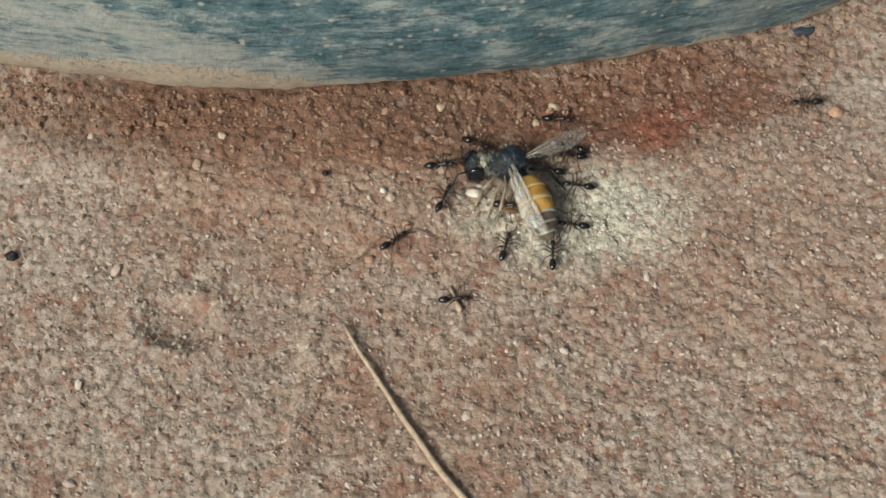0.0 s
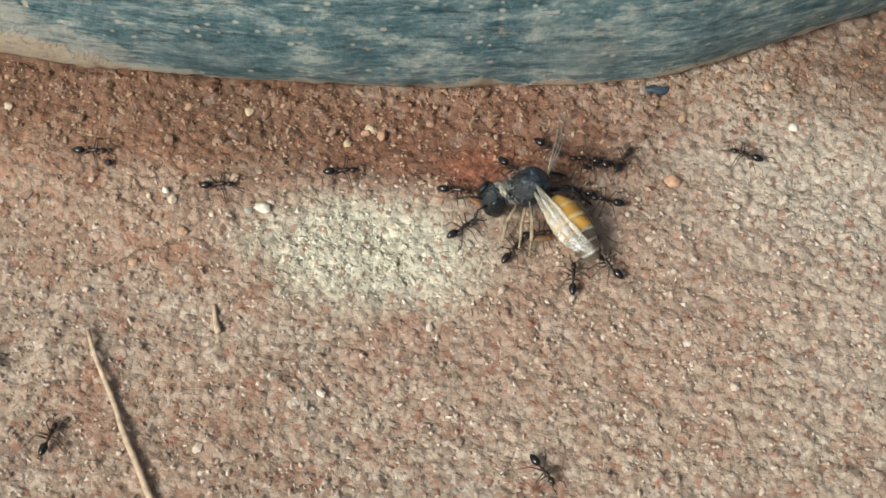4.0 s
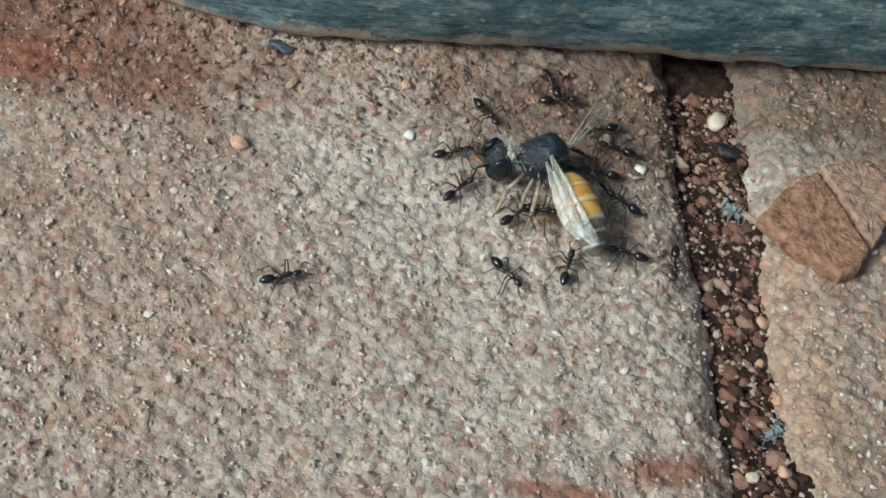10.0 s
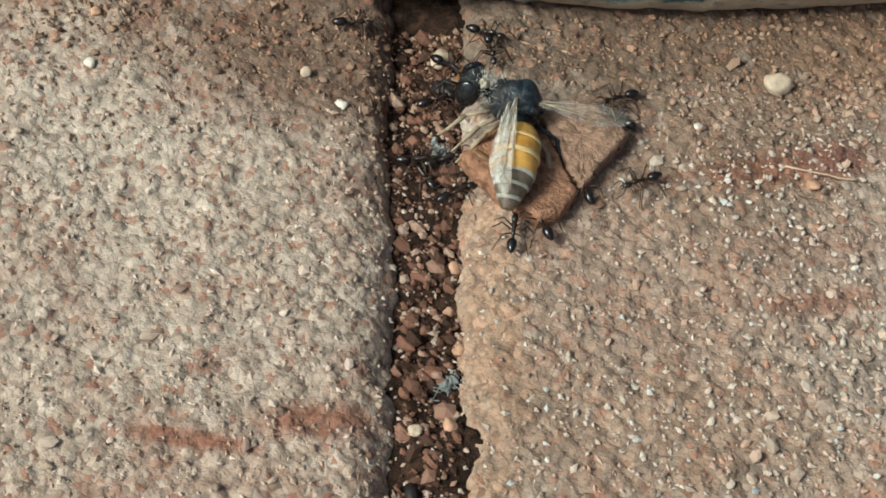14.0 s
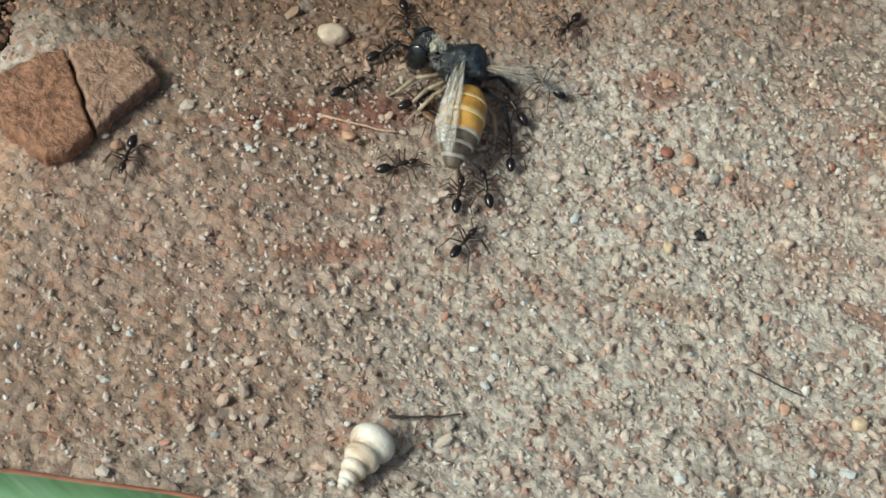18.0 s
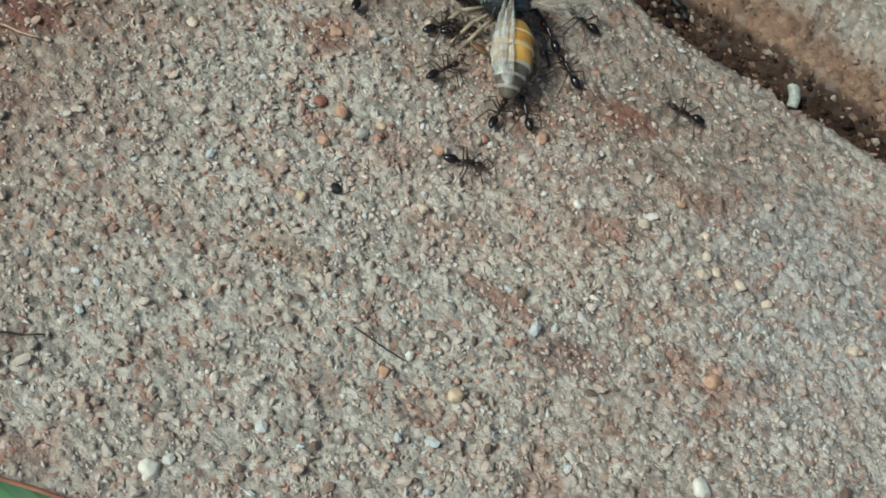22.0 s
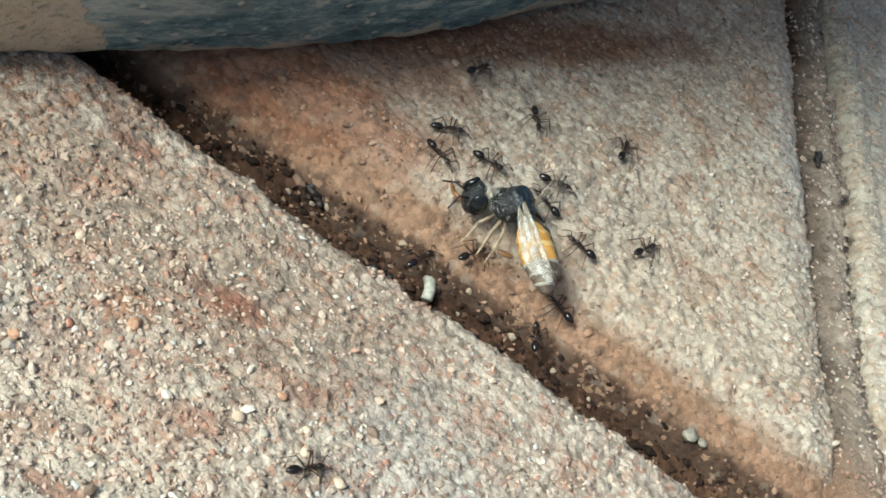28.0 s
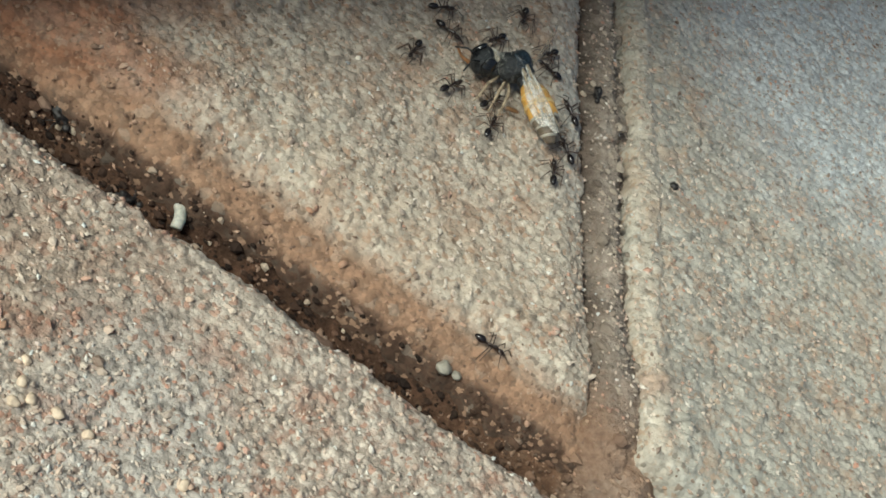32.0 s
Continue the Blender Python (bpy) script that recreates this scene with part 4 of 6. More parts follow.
def fluff(x, y, half, seed, label):
    """A matted tuft of short curled fibres round a few specks of dust."""
    rnd = random.Random(seed)
    bits = []
    for _ in range(34):
        p = Vector([rnd.gauss(0, 0.42) * h for h in half])
        d = Vector((rnd.uniform(-1, 1), rnd.uniform(-1, 1), rnd.uniform(-0.4, 0.6))) * 0.34
        bend = Vector((rnd.uniform(-1, 1), rnd.uniform(-1, 1), 0.3)) * 0.12
        bits.append(tube([p - d, p + bend, p + d], 0.030, 0.018, 5))
    for _ in range(7):
        bits.append(egg([rnd.gauss(0, 0.35) * h for h in half], [rnd.uniform(0.10, 0.22) for _ in range(3)], 6, 8, rough=0.5, seed=rnd.randrange(99)))
    me = bpy.data.meshes.new("grey_fluff")
    bm = mm(join_bm(*bits))
    bm.to_mesh(me)
    bm.free()
    me.materials.append(MAT_GREYBIT)
    ob = new("grey_fluff", me)
    ob.matrix_world = pose(x * MM, y * MM, (rest(x, y) + half[2] * 0.8) * MM, 0, 0, seed * 7)
    return tagged(ob, label, "fluff")


def dead_bug(x, y, turn, size, label):
    bug = thing("dead_insect", label, "insect", pose(x * MM, y * MM, (rest(x, y) + 0.3 * size) * MM, 12, 8, turn))
    part("body", mm(egg((-0.3 * size, 0, 0), (0.75 * size, 0.36 * size, 0.33 * size), 12, 16, rough=0.9, seed=3)), MAT_BLACKBIT, bug)
    part("head", mm(egg((0.62 * size, 0, 0.02), (0.27 * size, 0.25 * size, 0.22 * size), 8, 10)), MAT_BLACKBIT, bug)
    for k in range(4):
        s = 1 if k % 2 else -1
        part("leg", mm(tube([(0.1 * size, 0.2 * s * size, 0), ((0.3 - 0.3 * (k // 2)) * size, 0.7 * s * size, 0.2 * size), ((0.5 - 0.7 * (k // 2)) * size, 1.05 * s * size, -0.1 * size)], 0.05 * size, 0.025 * size, 5)), MAT_BLACKBIT, bug)


def build_sand():
    """Loose sand and grit that lies all over the bricks."""
    rng = np.random.default_rng(5)

    def grains(points, hull, jitter, r, x, y, z):
        """Flat-sided grains round the places x, y, z: each a jittered, stretched and turned copy of one small hull."""
        m = len(x)
        stretch = np.stack([rng.uniform(0.85, 1.5, m), rng.uniform(0.65, 1.05, m), rng.uniform(0.45, 0.85, m)], -1)[:, None, :]
        v = points[None] * (1 + rng.uniform(-jitter, jitter, (m, len(points), 1))) * stretch * r[:, None, None]
        ang = rng.uniform(0, 2 * PI, m)
        c, k = np.cos(ang)[:, None], np.sin(ang)[:, None]
        lean = rng.uniform(-0.5, 0.5, m)[:, None]
        v = np.stack([v[..., 0] * c - v[..., 1] * k, v[..., 0] * k + v[..., 1] * c, v[..., 2] + lean * v[..., 0]], -1)
        v += np.stack([x, y, z], -1)[:, None, :]
        return v.reshape(-1, 3), (hull[None] + (np.arange(m) * len(points))[:, None, None]).reshape(-1, 3)

    base = bmesh.new()
    bmesh.ops.create_icosphere(base, subdivisions=1, radius=1.0)
    ball = np.array([v.co[:] for v in base.verts]), np.array([[v.index for v in f.verts] for f in base.faces])
    base.free()
    diamond = np.array([(1, 0, 0), (0, 1, 0), (-1, 0, 0), (0, -1, 0), (0, 0, 1), (0, 0, -1)], float), np.array([(0, 1, 4), (1, 2, 4), (2, 3, 4), (3, 0, 4), (1, 0, 5), (2, 1, 5), (3, 2, 5), (0, 3, 5)])
    n = 560000
    x, y = rng.uniform(-27, 140, n), rng.uniform(-28, 142, n)
    out = np.hypot(x - POT_X, y - POT_Y) - POT_R
    x, y, out = x[(out > 0.6) & (out < 66)], y[(out > 0.6) & (out < 66)], out[(out > 0.6) & (out < 66)]
    in_b = brick_height("b", x, y)[1]
    on_b = in_b > 0.2
    to_c = (x - EDGE_C2[0]) * EDGE_C2[2] + (y - EDGE_C2[1]) * EDGE_C2[3]
    on_cd = (brick_height("c", x, y)[1] > 0.2) | (brick_height("d", x, y)[1] > 0.2)
    loose = np.exp(-((((x - 88) * 0.8 + (y - 40) * 0.6) / 30) ** 2)) * smooth(0.5, 14, in_b)
    patchy = 0.72 + 0.28 * value_noise(x, y, 6.0, 401)
    powder = np.exp(-(((x - 17.0) / 5.5) ** 2 + ((y + 1.6) / 3.6) ** 2))
    near_pot = smooth(8, 2, out) * ~on_cd
    fine = np.where(on_b, 0.26 + 0.62 * loose, np.where(on_cd, 0.30, 0.34)) * patchy
    fine = np.maximum(np.maximum(fine, 0.9 * powder), 0.5 * near_pot)
    coarse = np.where(on_b, 0.19 * loose, np.where(on_cd, 0.012 + 0.05 * np.exp(-((to_c - 2.5) / 2.0) ** 2), 0.022)) * patchy
    coarse = np.maximum(np.maximum(coarse, 0.05 * powder), np.where(on_b, 0.03, 0.08) * near_pot)
    pick = rng.random(len(x))
    small, large = pick < fine * 0.75, pick > 1 - coarse
    r1 = np.clip(rng.lognormal(math.log(0.105), 0.32, small.sum()), 0.05, 0.20)
    r2 = np.clip(rng.lognormal(math.log(0.135), 0.36, large.sum()), 0.08, 0.34)
    v1, f1 = grains(*diamond, 0.35, r1, x[small], y[small], ground_at(x[small], y[small]) + 0.15 * r1)
    v2, f2 = grains(*ball, 0.17, r2, x[large], y[large], ground_at(x[large], y[large]) + 0.30 * r2)
    v, faces = np.concatenate([v1, v2]), np.concatenate([f1, f2 + len(v1)])
    n2 = Nodes("mixed_sand_grains")
    rnd = n2.add("ShaderNodeNewGeometry").outputs["Random Per Island"]
    col = n2.ramp(rnd, (0.0, (0.15, 0.10, 0.072)), (0.12, (0.32, 0.25, 0.195)), (0.34, (0.44, 0.36, 0.29)), (0.60, (0.54, 0.46, 0.375)), (0.80, (0.52, 0.39, 0.295)), (0.89, (0.40, 0.20, 0.135)), (0.93, (0.66, 0.61, 0.53)), (0.98, (0.48, 0.50, 0.48)))
    col = n2.mix(n2.math("MULTIPLY", n2.mask(n2.noise(3.6, 5.0, 0.7, (7, 3, 0)), 0.53, 0.62), 0.72), col, n2.mix(rnd, (0.20, 0.085, 0.055), (0.46, 0.25, 0.165)))
    col = n2.mix(n2.math("MULTIPLY", n2.mask(n2.noise(9.0, 5.0, 0.65, (2, 2, 0)), 0.50, 0.64), 0.5), col, n2.mix(rnd, (0.42, 0.38, 0.32), (0.64, 0.60, 0.53)))
    xyz = n2.add("ShaderNodeSeparateXYZ", Vector=n2.place)
    across = n2.math("ADD", n2.math("MULTIPLY", xyz.outputs["X"], 780.0), n2.math("MULTIPLY", xyz.outputs["Y"], 620.0))
    first = n2.mask(across, 55.6, 54.0)
    col = n2.mix(n2.math("MULTIPLY", first, 0.85), col, n2.ramp(rnd, (0.0, (0.22, 0.145, 0.105)), (0.22, (0.35, 0.25, 0.185)), (0.6, (0.46, 0.345, 0.265)), (0.95, (0.62, 0.51, 0.42))))
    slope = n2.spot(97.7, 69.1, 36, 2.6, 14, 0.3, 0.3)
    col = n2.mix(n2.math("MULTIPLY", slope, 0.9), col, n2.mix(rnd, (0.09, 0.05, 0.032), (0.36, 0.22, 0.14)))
    near = n2.spot(POT_X, POT_Y, POT_R + 7.5, POT_R + 7.5, 0, 0.03, 0.03)
    col = n2.mix(n2.math("MULTIPLY", near, 0.92), col, n2.mix(rnd, (0.14, 0.075, 0.045), (0.40, 0.25, 0.155)))
    white = n2.spot(17.0, -1.6, 6.0, 3.8, 10, 0.5, 0.5)
    col = n2.mix(n2.math("MULTIPLY", white, 0.85), col, n2.mix(rnd, (0.40, 0.35, 0.25), (0.74, 0.70, 0.58)))
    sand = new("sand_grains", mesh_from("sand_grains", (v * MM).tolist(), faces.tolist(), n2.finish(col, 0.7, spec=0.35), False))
    tagged(sand, "loose mixed sand and grit scattered over the bricks", "sand", kind="stuff")


def build_crumbs():
    """Crumbs of soil and brick that fill the joints."""
    rng = np.random.default_rng(9)
    base = bmesh.new()
    bmesh.ops.create_icosphere(base, subdivisions=1, radius=1.0)
    bv = np.array([v.co[:] for v in base.verts])
    bf = np.array([[v.index for v in f.verts] for f in base.faces])
    base.free()
    x, y = rng.uniform(44, 126, 200000), rng.uniform(0, 126, 200000)
    gap = np.ones(len(x), bool)
    for key in BRICKS:
        gap &= brick_height(key, x, y)[1] < (0.35 if key == "c" else 0.05)
    x, y = x[gap], y[gap]
    to_c = (x - EDGE_C2[0]) * EDGE_C2[2] + (y - EDGE_C2[1]) * EDGE_C2[3]
    share = np.where(to_c > 0.8, 0.16, np.where(y > 50, 0.9 - 0.75 * smooth(-0.4, 0.5, to_c), 0.75))
    ok = (np.hypot(x - POT_X, y - POT_Y) > POT_R + 0.5) & (rng.random(len(x)) < share)
    x, y = x[ok], y[ok]
    m = len(x)
    r = np.clip(rng.lognormal(math.log(0.115), 0.50, m), 0.05, 0.42)
    v = bv[None] * (1 + rng.uniform(-0.30, 0.30, (m, len(bv), 1))) * r[:, None, None] * np.stack([rng.uniform(0.8, 1.5, m), rng.uniform(0.7, 1.1, m), rng.uniform(0.5, 0.9, m)], -1)[:, None, :]
    v += np.stack([x, y, np.maximum(soil_height(x, y), ground_at(x, y)) + 0.2 * r], -1)[:, None, :]
    faces = (bf[None] + (np.arange(m) * len(bv))[:, None, None]).reshape(-1, 3)
    n = Nodes("joint_crumbs")
    rnd = n.add("ShaderNodeNewGeometry").outputs["Random Per Island"]
    col = n.ramp(rnd, (0.0, (0.014, 0.009, 0.007)), (0.40, (0.024, 0.015, 0.011)), (0.70, (0.058, 0.032, 0.021)), (0.91, (0.13, 0.075, 0.050)), (0.97, (0.24, 0.165, 0.12)), (0.993, (0.40, 0.33, 0.25)))
    first = n.spot(56.9, 17.1, 24, 3.6, 128.5, 0.3, 0.4)
    col = n.mix(n.math("MULTIPLY", first, 0.9), col, n.ramp(rnd, (0.0, (0.035, 0.021, 0.015)), (0.35, (0.13, 0.068, 0.046)), (0.72, (0.24, 0.12, 0.08)), (0.92, (0.42, 0.29, 0.215))))
    sandy = n.spot(110.0, 95.0, 3.4, 36, 32, 0.3, 0.3)
    col = n.mix(n.math("MULTIPLY", sandy, 0.85), col, n.mix(rnd, (0.24, 0.19, 0.15), (0.46, 0.40, 0.32)))
    mouth = n.spot(120.5, 75.7, 8, 2.6, 14, 0.5, 0.5)
    col = n.mix(n.math("MULTIPLY", mouth, 0.7), col, n.mix(rnd, (0.16, 0.09, 0.058), (0.40, 0.26, 0.17)))
    crumbs = new("soil_crumbs", mesh_from("soil_crumbs", (v.reshape(-1, 3) * MM).tolist(), faces.tolist(), n.finish(col, 0.9, n.height(n.noise(0.2, 4.0), 0.05), spec=0.2), False))
    tagged(crumbs, "dark crumbs of soil and brick filling the joints", "soil", kind="stuff")


def build_small_things():
    for k, (x, y, r, look_key, label) in enumerate(PEBBLES):
        pebble(x, y, r * (0.88 if r > 0.44 else 0.76), look_key, label, k + 1)
    build_chip()
    build_shell()
    build_leaf()
    stick("straw", along(4.4, -11.4, 19.5, -26.0, 22, 0.24, 0.35), 0.12, 0.28, MAT_STRAW, "dry brown straw stalk lying on the brick", "straw")
    stick("straw_scrap", along(10.2, -7.6, 11.1, -9.2, 6, 0.12, 0.25, 4), 0.10, 0.19, MAT_STRAW, "short pale scrap of dry straw", "straw")
    stick("fine_twig", along(78.5, 21.4, 80.6, 23.6, 8, 0.25, 0.2, 6), 0.06, 0.04, MAT_DARKTWIG, "thin dark twig beside the snail shell", "twig")
    stick("fine_twig", along(66.3, 31.2, 69.4, 33.0, 8, 0.18, 0.3, 8), 0.05, 0.04, MAT_STRAW, "thin brown fibre lying across a rusty streak", "twig")
    stick("fine_twig", along(111.2, 67.6, 113.8, 68.6, 6, 1.6, 0.2, 8), 0.05, 0.03, MAT_STRAW, "thin pale fibre at the joint's lip", "twig")
    stick("fine_twig", along(88.4, 33.9, 91.0, 34.6, 6, 0.15, 0.2, 8), 0.04, 0.03, MAT_DARKTWIG, "thin dark fibre on sandy brick", "twig")
    deep = rest(93.9, 67.0)
    stick("grub", [(93.0, 67.5, deep + 0.35), (93.1, 67.45, deep + 0.42), (93.45, 67.4, deep + 0.5), (93.85, 67.15, deep + 0.5), (94.2, 66.75, deep + 0.42), (94.4, 66.3, deep + 0.3), (94.45, 66.2, deep + 0.25)], 0.36, 0.33, MAT_LARVA, "curled whitish grub lying in the dark joint", "grub", 12)
    lump("plastic_fleck", 114.0, 69.8, (0.30, 0.26, 0.16), MAT_TEAL, "tiny teal plastic fleck in the dark joint", "litter", 4)
    lump("blue_flake", 30.3, 14.0, (0.75, 0.35, 0.22), MAT_BLUEBIT, "blue black flake lying near the pot", "litter", 6, 10)
    lump("black_seed", 51.4, 24.6, (0.75, 0.45, 0.36), MAT_BLACKBIT, "black seed husk lying in the joint", "seed", 8, 20, 0.9)
    lump("black_seed", 83.0, 38.4, (0.24, 0.22, 0.2), MAT_BLACKBIT, "tiny round black seed among sand grains", "seed", 9)
    fluff(53.4, 21.6, (0.40, 0.80, 0.32), 11, "dusty grey blue fluff caught in the joint")
    fluff(61.2, 12.2, (0.80, 0.34, 0.28), 12, "dusty grey fluff caught in the joint")
    lump("pale_crumb", 69.4, 49.0, (0.6, 1.3, 0.5), MAT_SHELL, "pale crumb lying against the pot's foot", "crumb", 13, 60)
    lump("white_crumb", 10.6, -1.0, (0.5, 0.35, 0.25), MAT_SHELL, "small white crumb with dark flecks on brick", "crumb", 14)
    lump("dark_crumb", -17.6, -9.4, (0.38, 0.32, 0.3), MAT_BLACKBIT, "small black crumb lying on worn brick", "crumb", 15)
    lump("dark_crumb", 1.0, -1.0, (0.22, 0.2, 0.2), MAT_BLACKBIT, "tiny black crumb lying on worn brick", "crumb", 16)
    dead_bug(104.6, 98.4, -60, 0.75, "dark dried insect lying beside a sandy joint")
    dead_bug(86.0, 65.6, -20, 0.95, "black dried insect wedged in the dark joint")
    dead_bug(91.6, 65.9, 30, 0.85, "black dried insect lying in the dark joint")
    lump("dark_crumb", 112.6, 96.4, (0.34, 0.26, 0.22), MAT_BLACKBIT, "small dark crumb on grey buff brick", "crumb", 17)
    stick("dark_fibre", along(63.0, 7.6, 64.4, 6.2, 6, 0.15, 0.2, 8), 0.30, 0.2, MAT_BLACKBIT, "dark mouldy clump at the joint's end", "clump")


build_small_things()
build_crumbs()
build_sand()


# ---------------------------------------------------------------- bee
MAT_BLACKHAIR = plain("black_bee_cuticle", (0.014, 0.016, 0.018), 0.34, 0.45, 0.7, 0.16, 0.45)
MAT_SHINE = plain("shiny_black_back", (0.014, 0.022, 0.030), 0.16, 0.30, 0.7, 0.10, 0.6)
MAT_EYE = plain("black_eye", (0.010, 0.011, 0.013), 0.18, 0.4, 0.3, 0.01, 0.6)
MAT_FUZZ = plain("pale_bee_hair", (0.46, 0.45, 0.40), 0.8, 0.5, 0.25, 0.02)
MAT_TUFT = plain("cream_hair_tuft", (0.52, 0.47, 0.36), 0.85, 0.25, 0.45, 0.14, 0.2)
def abdomen_material(name, low, high, wide=0.9):
    """Thin horny skin, blotched, its tone drifting from one side of a plate to the other."""
    n = Nodes(name).object_space()
    blotch = n.math("ADD", n.math("MULTIPLY", n.noise(wide, 4.0, 0.6, (3, 1, 2), (1.6, 0.6, 0.6)), 0.75), n.math("MULTIPLY", n.noise(0.25, 3.0, 0.6), 0.25))
    return n.finish(n.ramp(blotch, (0.34, low), (0.66, high)), n.mask(n.noise(0.4, 3.0), 0.0, 1.3), n.height(n.noise(0.3, 4.0, 0.65), 0.06), spec=0.45, Subsurface_Weight=0.12)


MAT_AMBER = abdomen_material("amber_abdomen", (0.58, 0.27, 0.045), (0.74, 0.43, 0.11))
MAT_AMBER_PALE = abdomen_material("pale_amber_band", (0.66, 0.41, 0.12), (0.76, 0.57, 0.28), 0.5)
MAT_GREYBAND = abdomen_material("grey_brown_abdomen", (0.085, 0.060, 0.042), (0.20, 0.155, 0.11), 0.5)
MAT_WHITEBAND = abdomen_material("silvery_hair_band", (0.32, 0.29, 0.235), (0.56, 0.53, 0.45), 0.35)
MAT_BEELEG = plain("pale_bee_leg", (0.34, 0.27, 0.18), 0.55, 0.5, 0.35, 0.04)
MAT_TONGUE = plain("orange_tongue", (0.24, 0.11, 0.04), 0.4, 0.4, 0.2, 0.02)
MAT_HINDLEG = plain("amber_brown_leg", (0.15, 0.08, 0.035), 0.4, 0.4, 0.3, 0.02)
MAT_ANT = plain("dark_brown_ant", (0.022, 0.013, 0.010), 0.28, 0.35, 0.4, 0.012, 0.5)
MAT_GASTER = plain("glossy_black_gaster", (0.012, 0.009, 0.009), 0.20, 0.4, 0.3, 0.008, 0.55)
MAT_ANTLEG = plain("brown_ant_leg", (0.045, 0.024, 0.015), 0.4, 0.3, 0.3, 0.01)


def wing_material(name, low, high):
    n = Nodes(name).object_space()
    col = n.mix(n.mask(n.noise(0.7, 3.0), 0.35, 0.65), (0.58, 0.51, 0.41), (0.86, 0.87, 0.83))
    return n.finish(col, 0.3, n.height(n.noise(0.4, 3.0), 0.03), spec=0.6, Alpha=n.mask(n.noise(0.9, 3.0, 0.5, (2, 2, 0)), low, high))


MAT_WING = wing_material("clear_brownish_wing", 0.25, 2.8)
MAT_WING_PALE = wing_material("milky_folded_wing", 0.16, 1.25)


def fuzz(center, half, count, length, seed, turn=None):
    """Short tapered hairs standing out of an egg-shaped lump."""
    rnd = random.Random(seed)
    verts, faces = [], []
    turn = turn or Matrix.Identity(4)
    for _ in range(count):
        d = Vector((rnd.gauss(0, 1), rnd.gauss(0, 1), rnd.gauss(0.35, 1))).normalized()
        p = turn @ Vector((d.x * half[0], d.y * half[1], d.z * half[2])) + Vector(center)
        lean = (turn.to_3x3() @ d + Vector((rnd.uniform(-0.6, 0.6), rnd.uniform(-0.6, 0.6), rnd.uniform(-0.3, 0.6)))).normalized()
        side = lean.orthogonal().normalized() * 0.016
        other = lean.cross(side)
        tip = p + lean * length * rnd.uniform(0.5, 1.2)
        k = len(verts)
        verts += [p + side, p - side * 0.5 + other * 0.87, p - side * 0.5 - other * 0.87, tip]
        faces += [(k, k + 1, k + 3), (k + 1, k + 2, k + 3), (k + 2, k, k + 3)]
    return mesh_from("fuzz", [(v * MM)[:] for v in verts], faces, MAT_FUZZ, False)


def wing_mesh(name, length, width, material, thick=0.02):
    """A wing along +x from its root: rounded blade with a straight leading edge, slightly cupped."""
    cols, rows, verts, faces = 26, 8, [], []
    for i in range(cols + 1):
        u = i / cols
        lead = 0.16 * width * math.sin(PI * u)
        trail = -width * (math.sin(PI * min(1.0, 0.04 + u * 0.92)) ** 0.6) * (0.35 + 0.65 * u) - 0.02
        for j in range(rows + 1):
            v = j / rows
            y = lead + (trail - lead) * v
            z = 0.12 * math.sin(PI * u) + 0.06 * math.sin(v * 9 + u * 4) + 0.13 * noise.noise(Vector((u * 5, v * 3, 2))) + 0.06 * noise.noise(Vector((u * 14, v * 7, 5)))
            verts.append((u * length * MM, y * MM, z * MM))
    n, w = len(verts), rows + 1
    verts += [(x, y, z - thick * MM) for x, y, z in verts]
    for i in range(cols):
        for j in range(rows):
            a = i * w + j
            faces += [(a, a + 1, a + w + 1, a + w), (n + a, n + a + w, n + a + w + 1, n + a + 1)]
        for j in (0, rows):
            a = i * w + j
            faces.append((a, a + w, n + a + w, n + a) if j == 0 else (a, n + a, n + a + w, a + w))
    return mesh_from(name, verts, faces, material)


def add_wing(bee, m, length, width, material=MAT_WING_PALE):
    wing = part("wing", wing_mesh("wing", length, width, material), None, bee, "thin clear wing with brownish veins")
    wing.matrix_basis = m
    for u0, v0, u1, v1 in ((0, 0.02, 0.98, 0.12), (0, -0.05, 0.9, -0.32), (0.1, -0.1, 0.72, -0.66), (0.55, 0.05, 0.62, -0.62), (0.78, 0.05, 0.80, -0.45)):
        part("vein", mm(tube([(u0 * length, v0 * width, 0.06), ((u0 + u1) / 2 * length, (v0 + v1) / 2 * width, 0.14), (u1 * length, v1 * width, 0.06)], 0.028, 0.018, 5)), MAT_BEELEG, wing)
    return wing


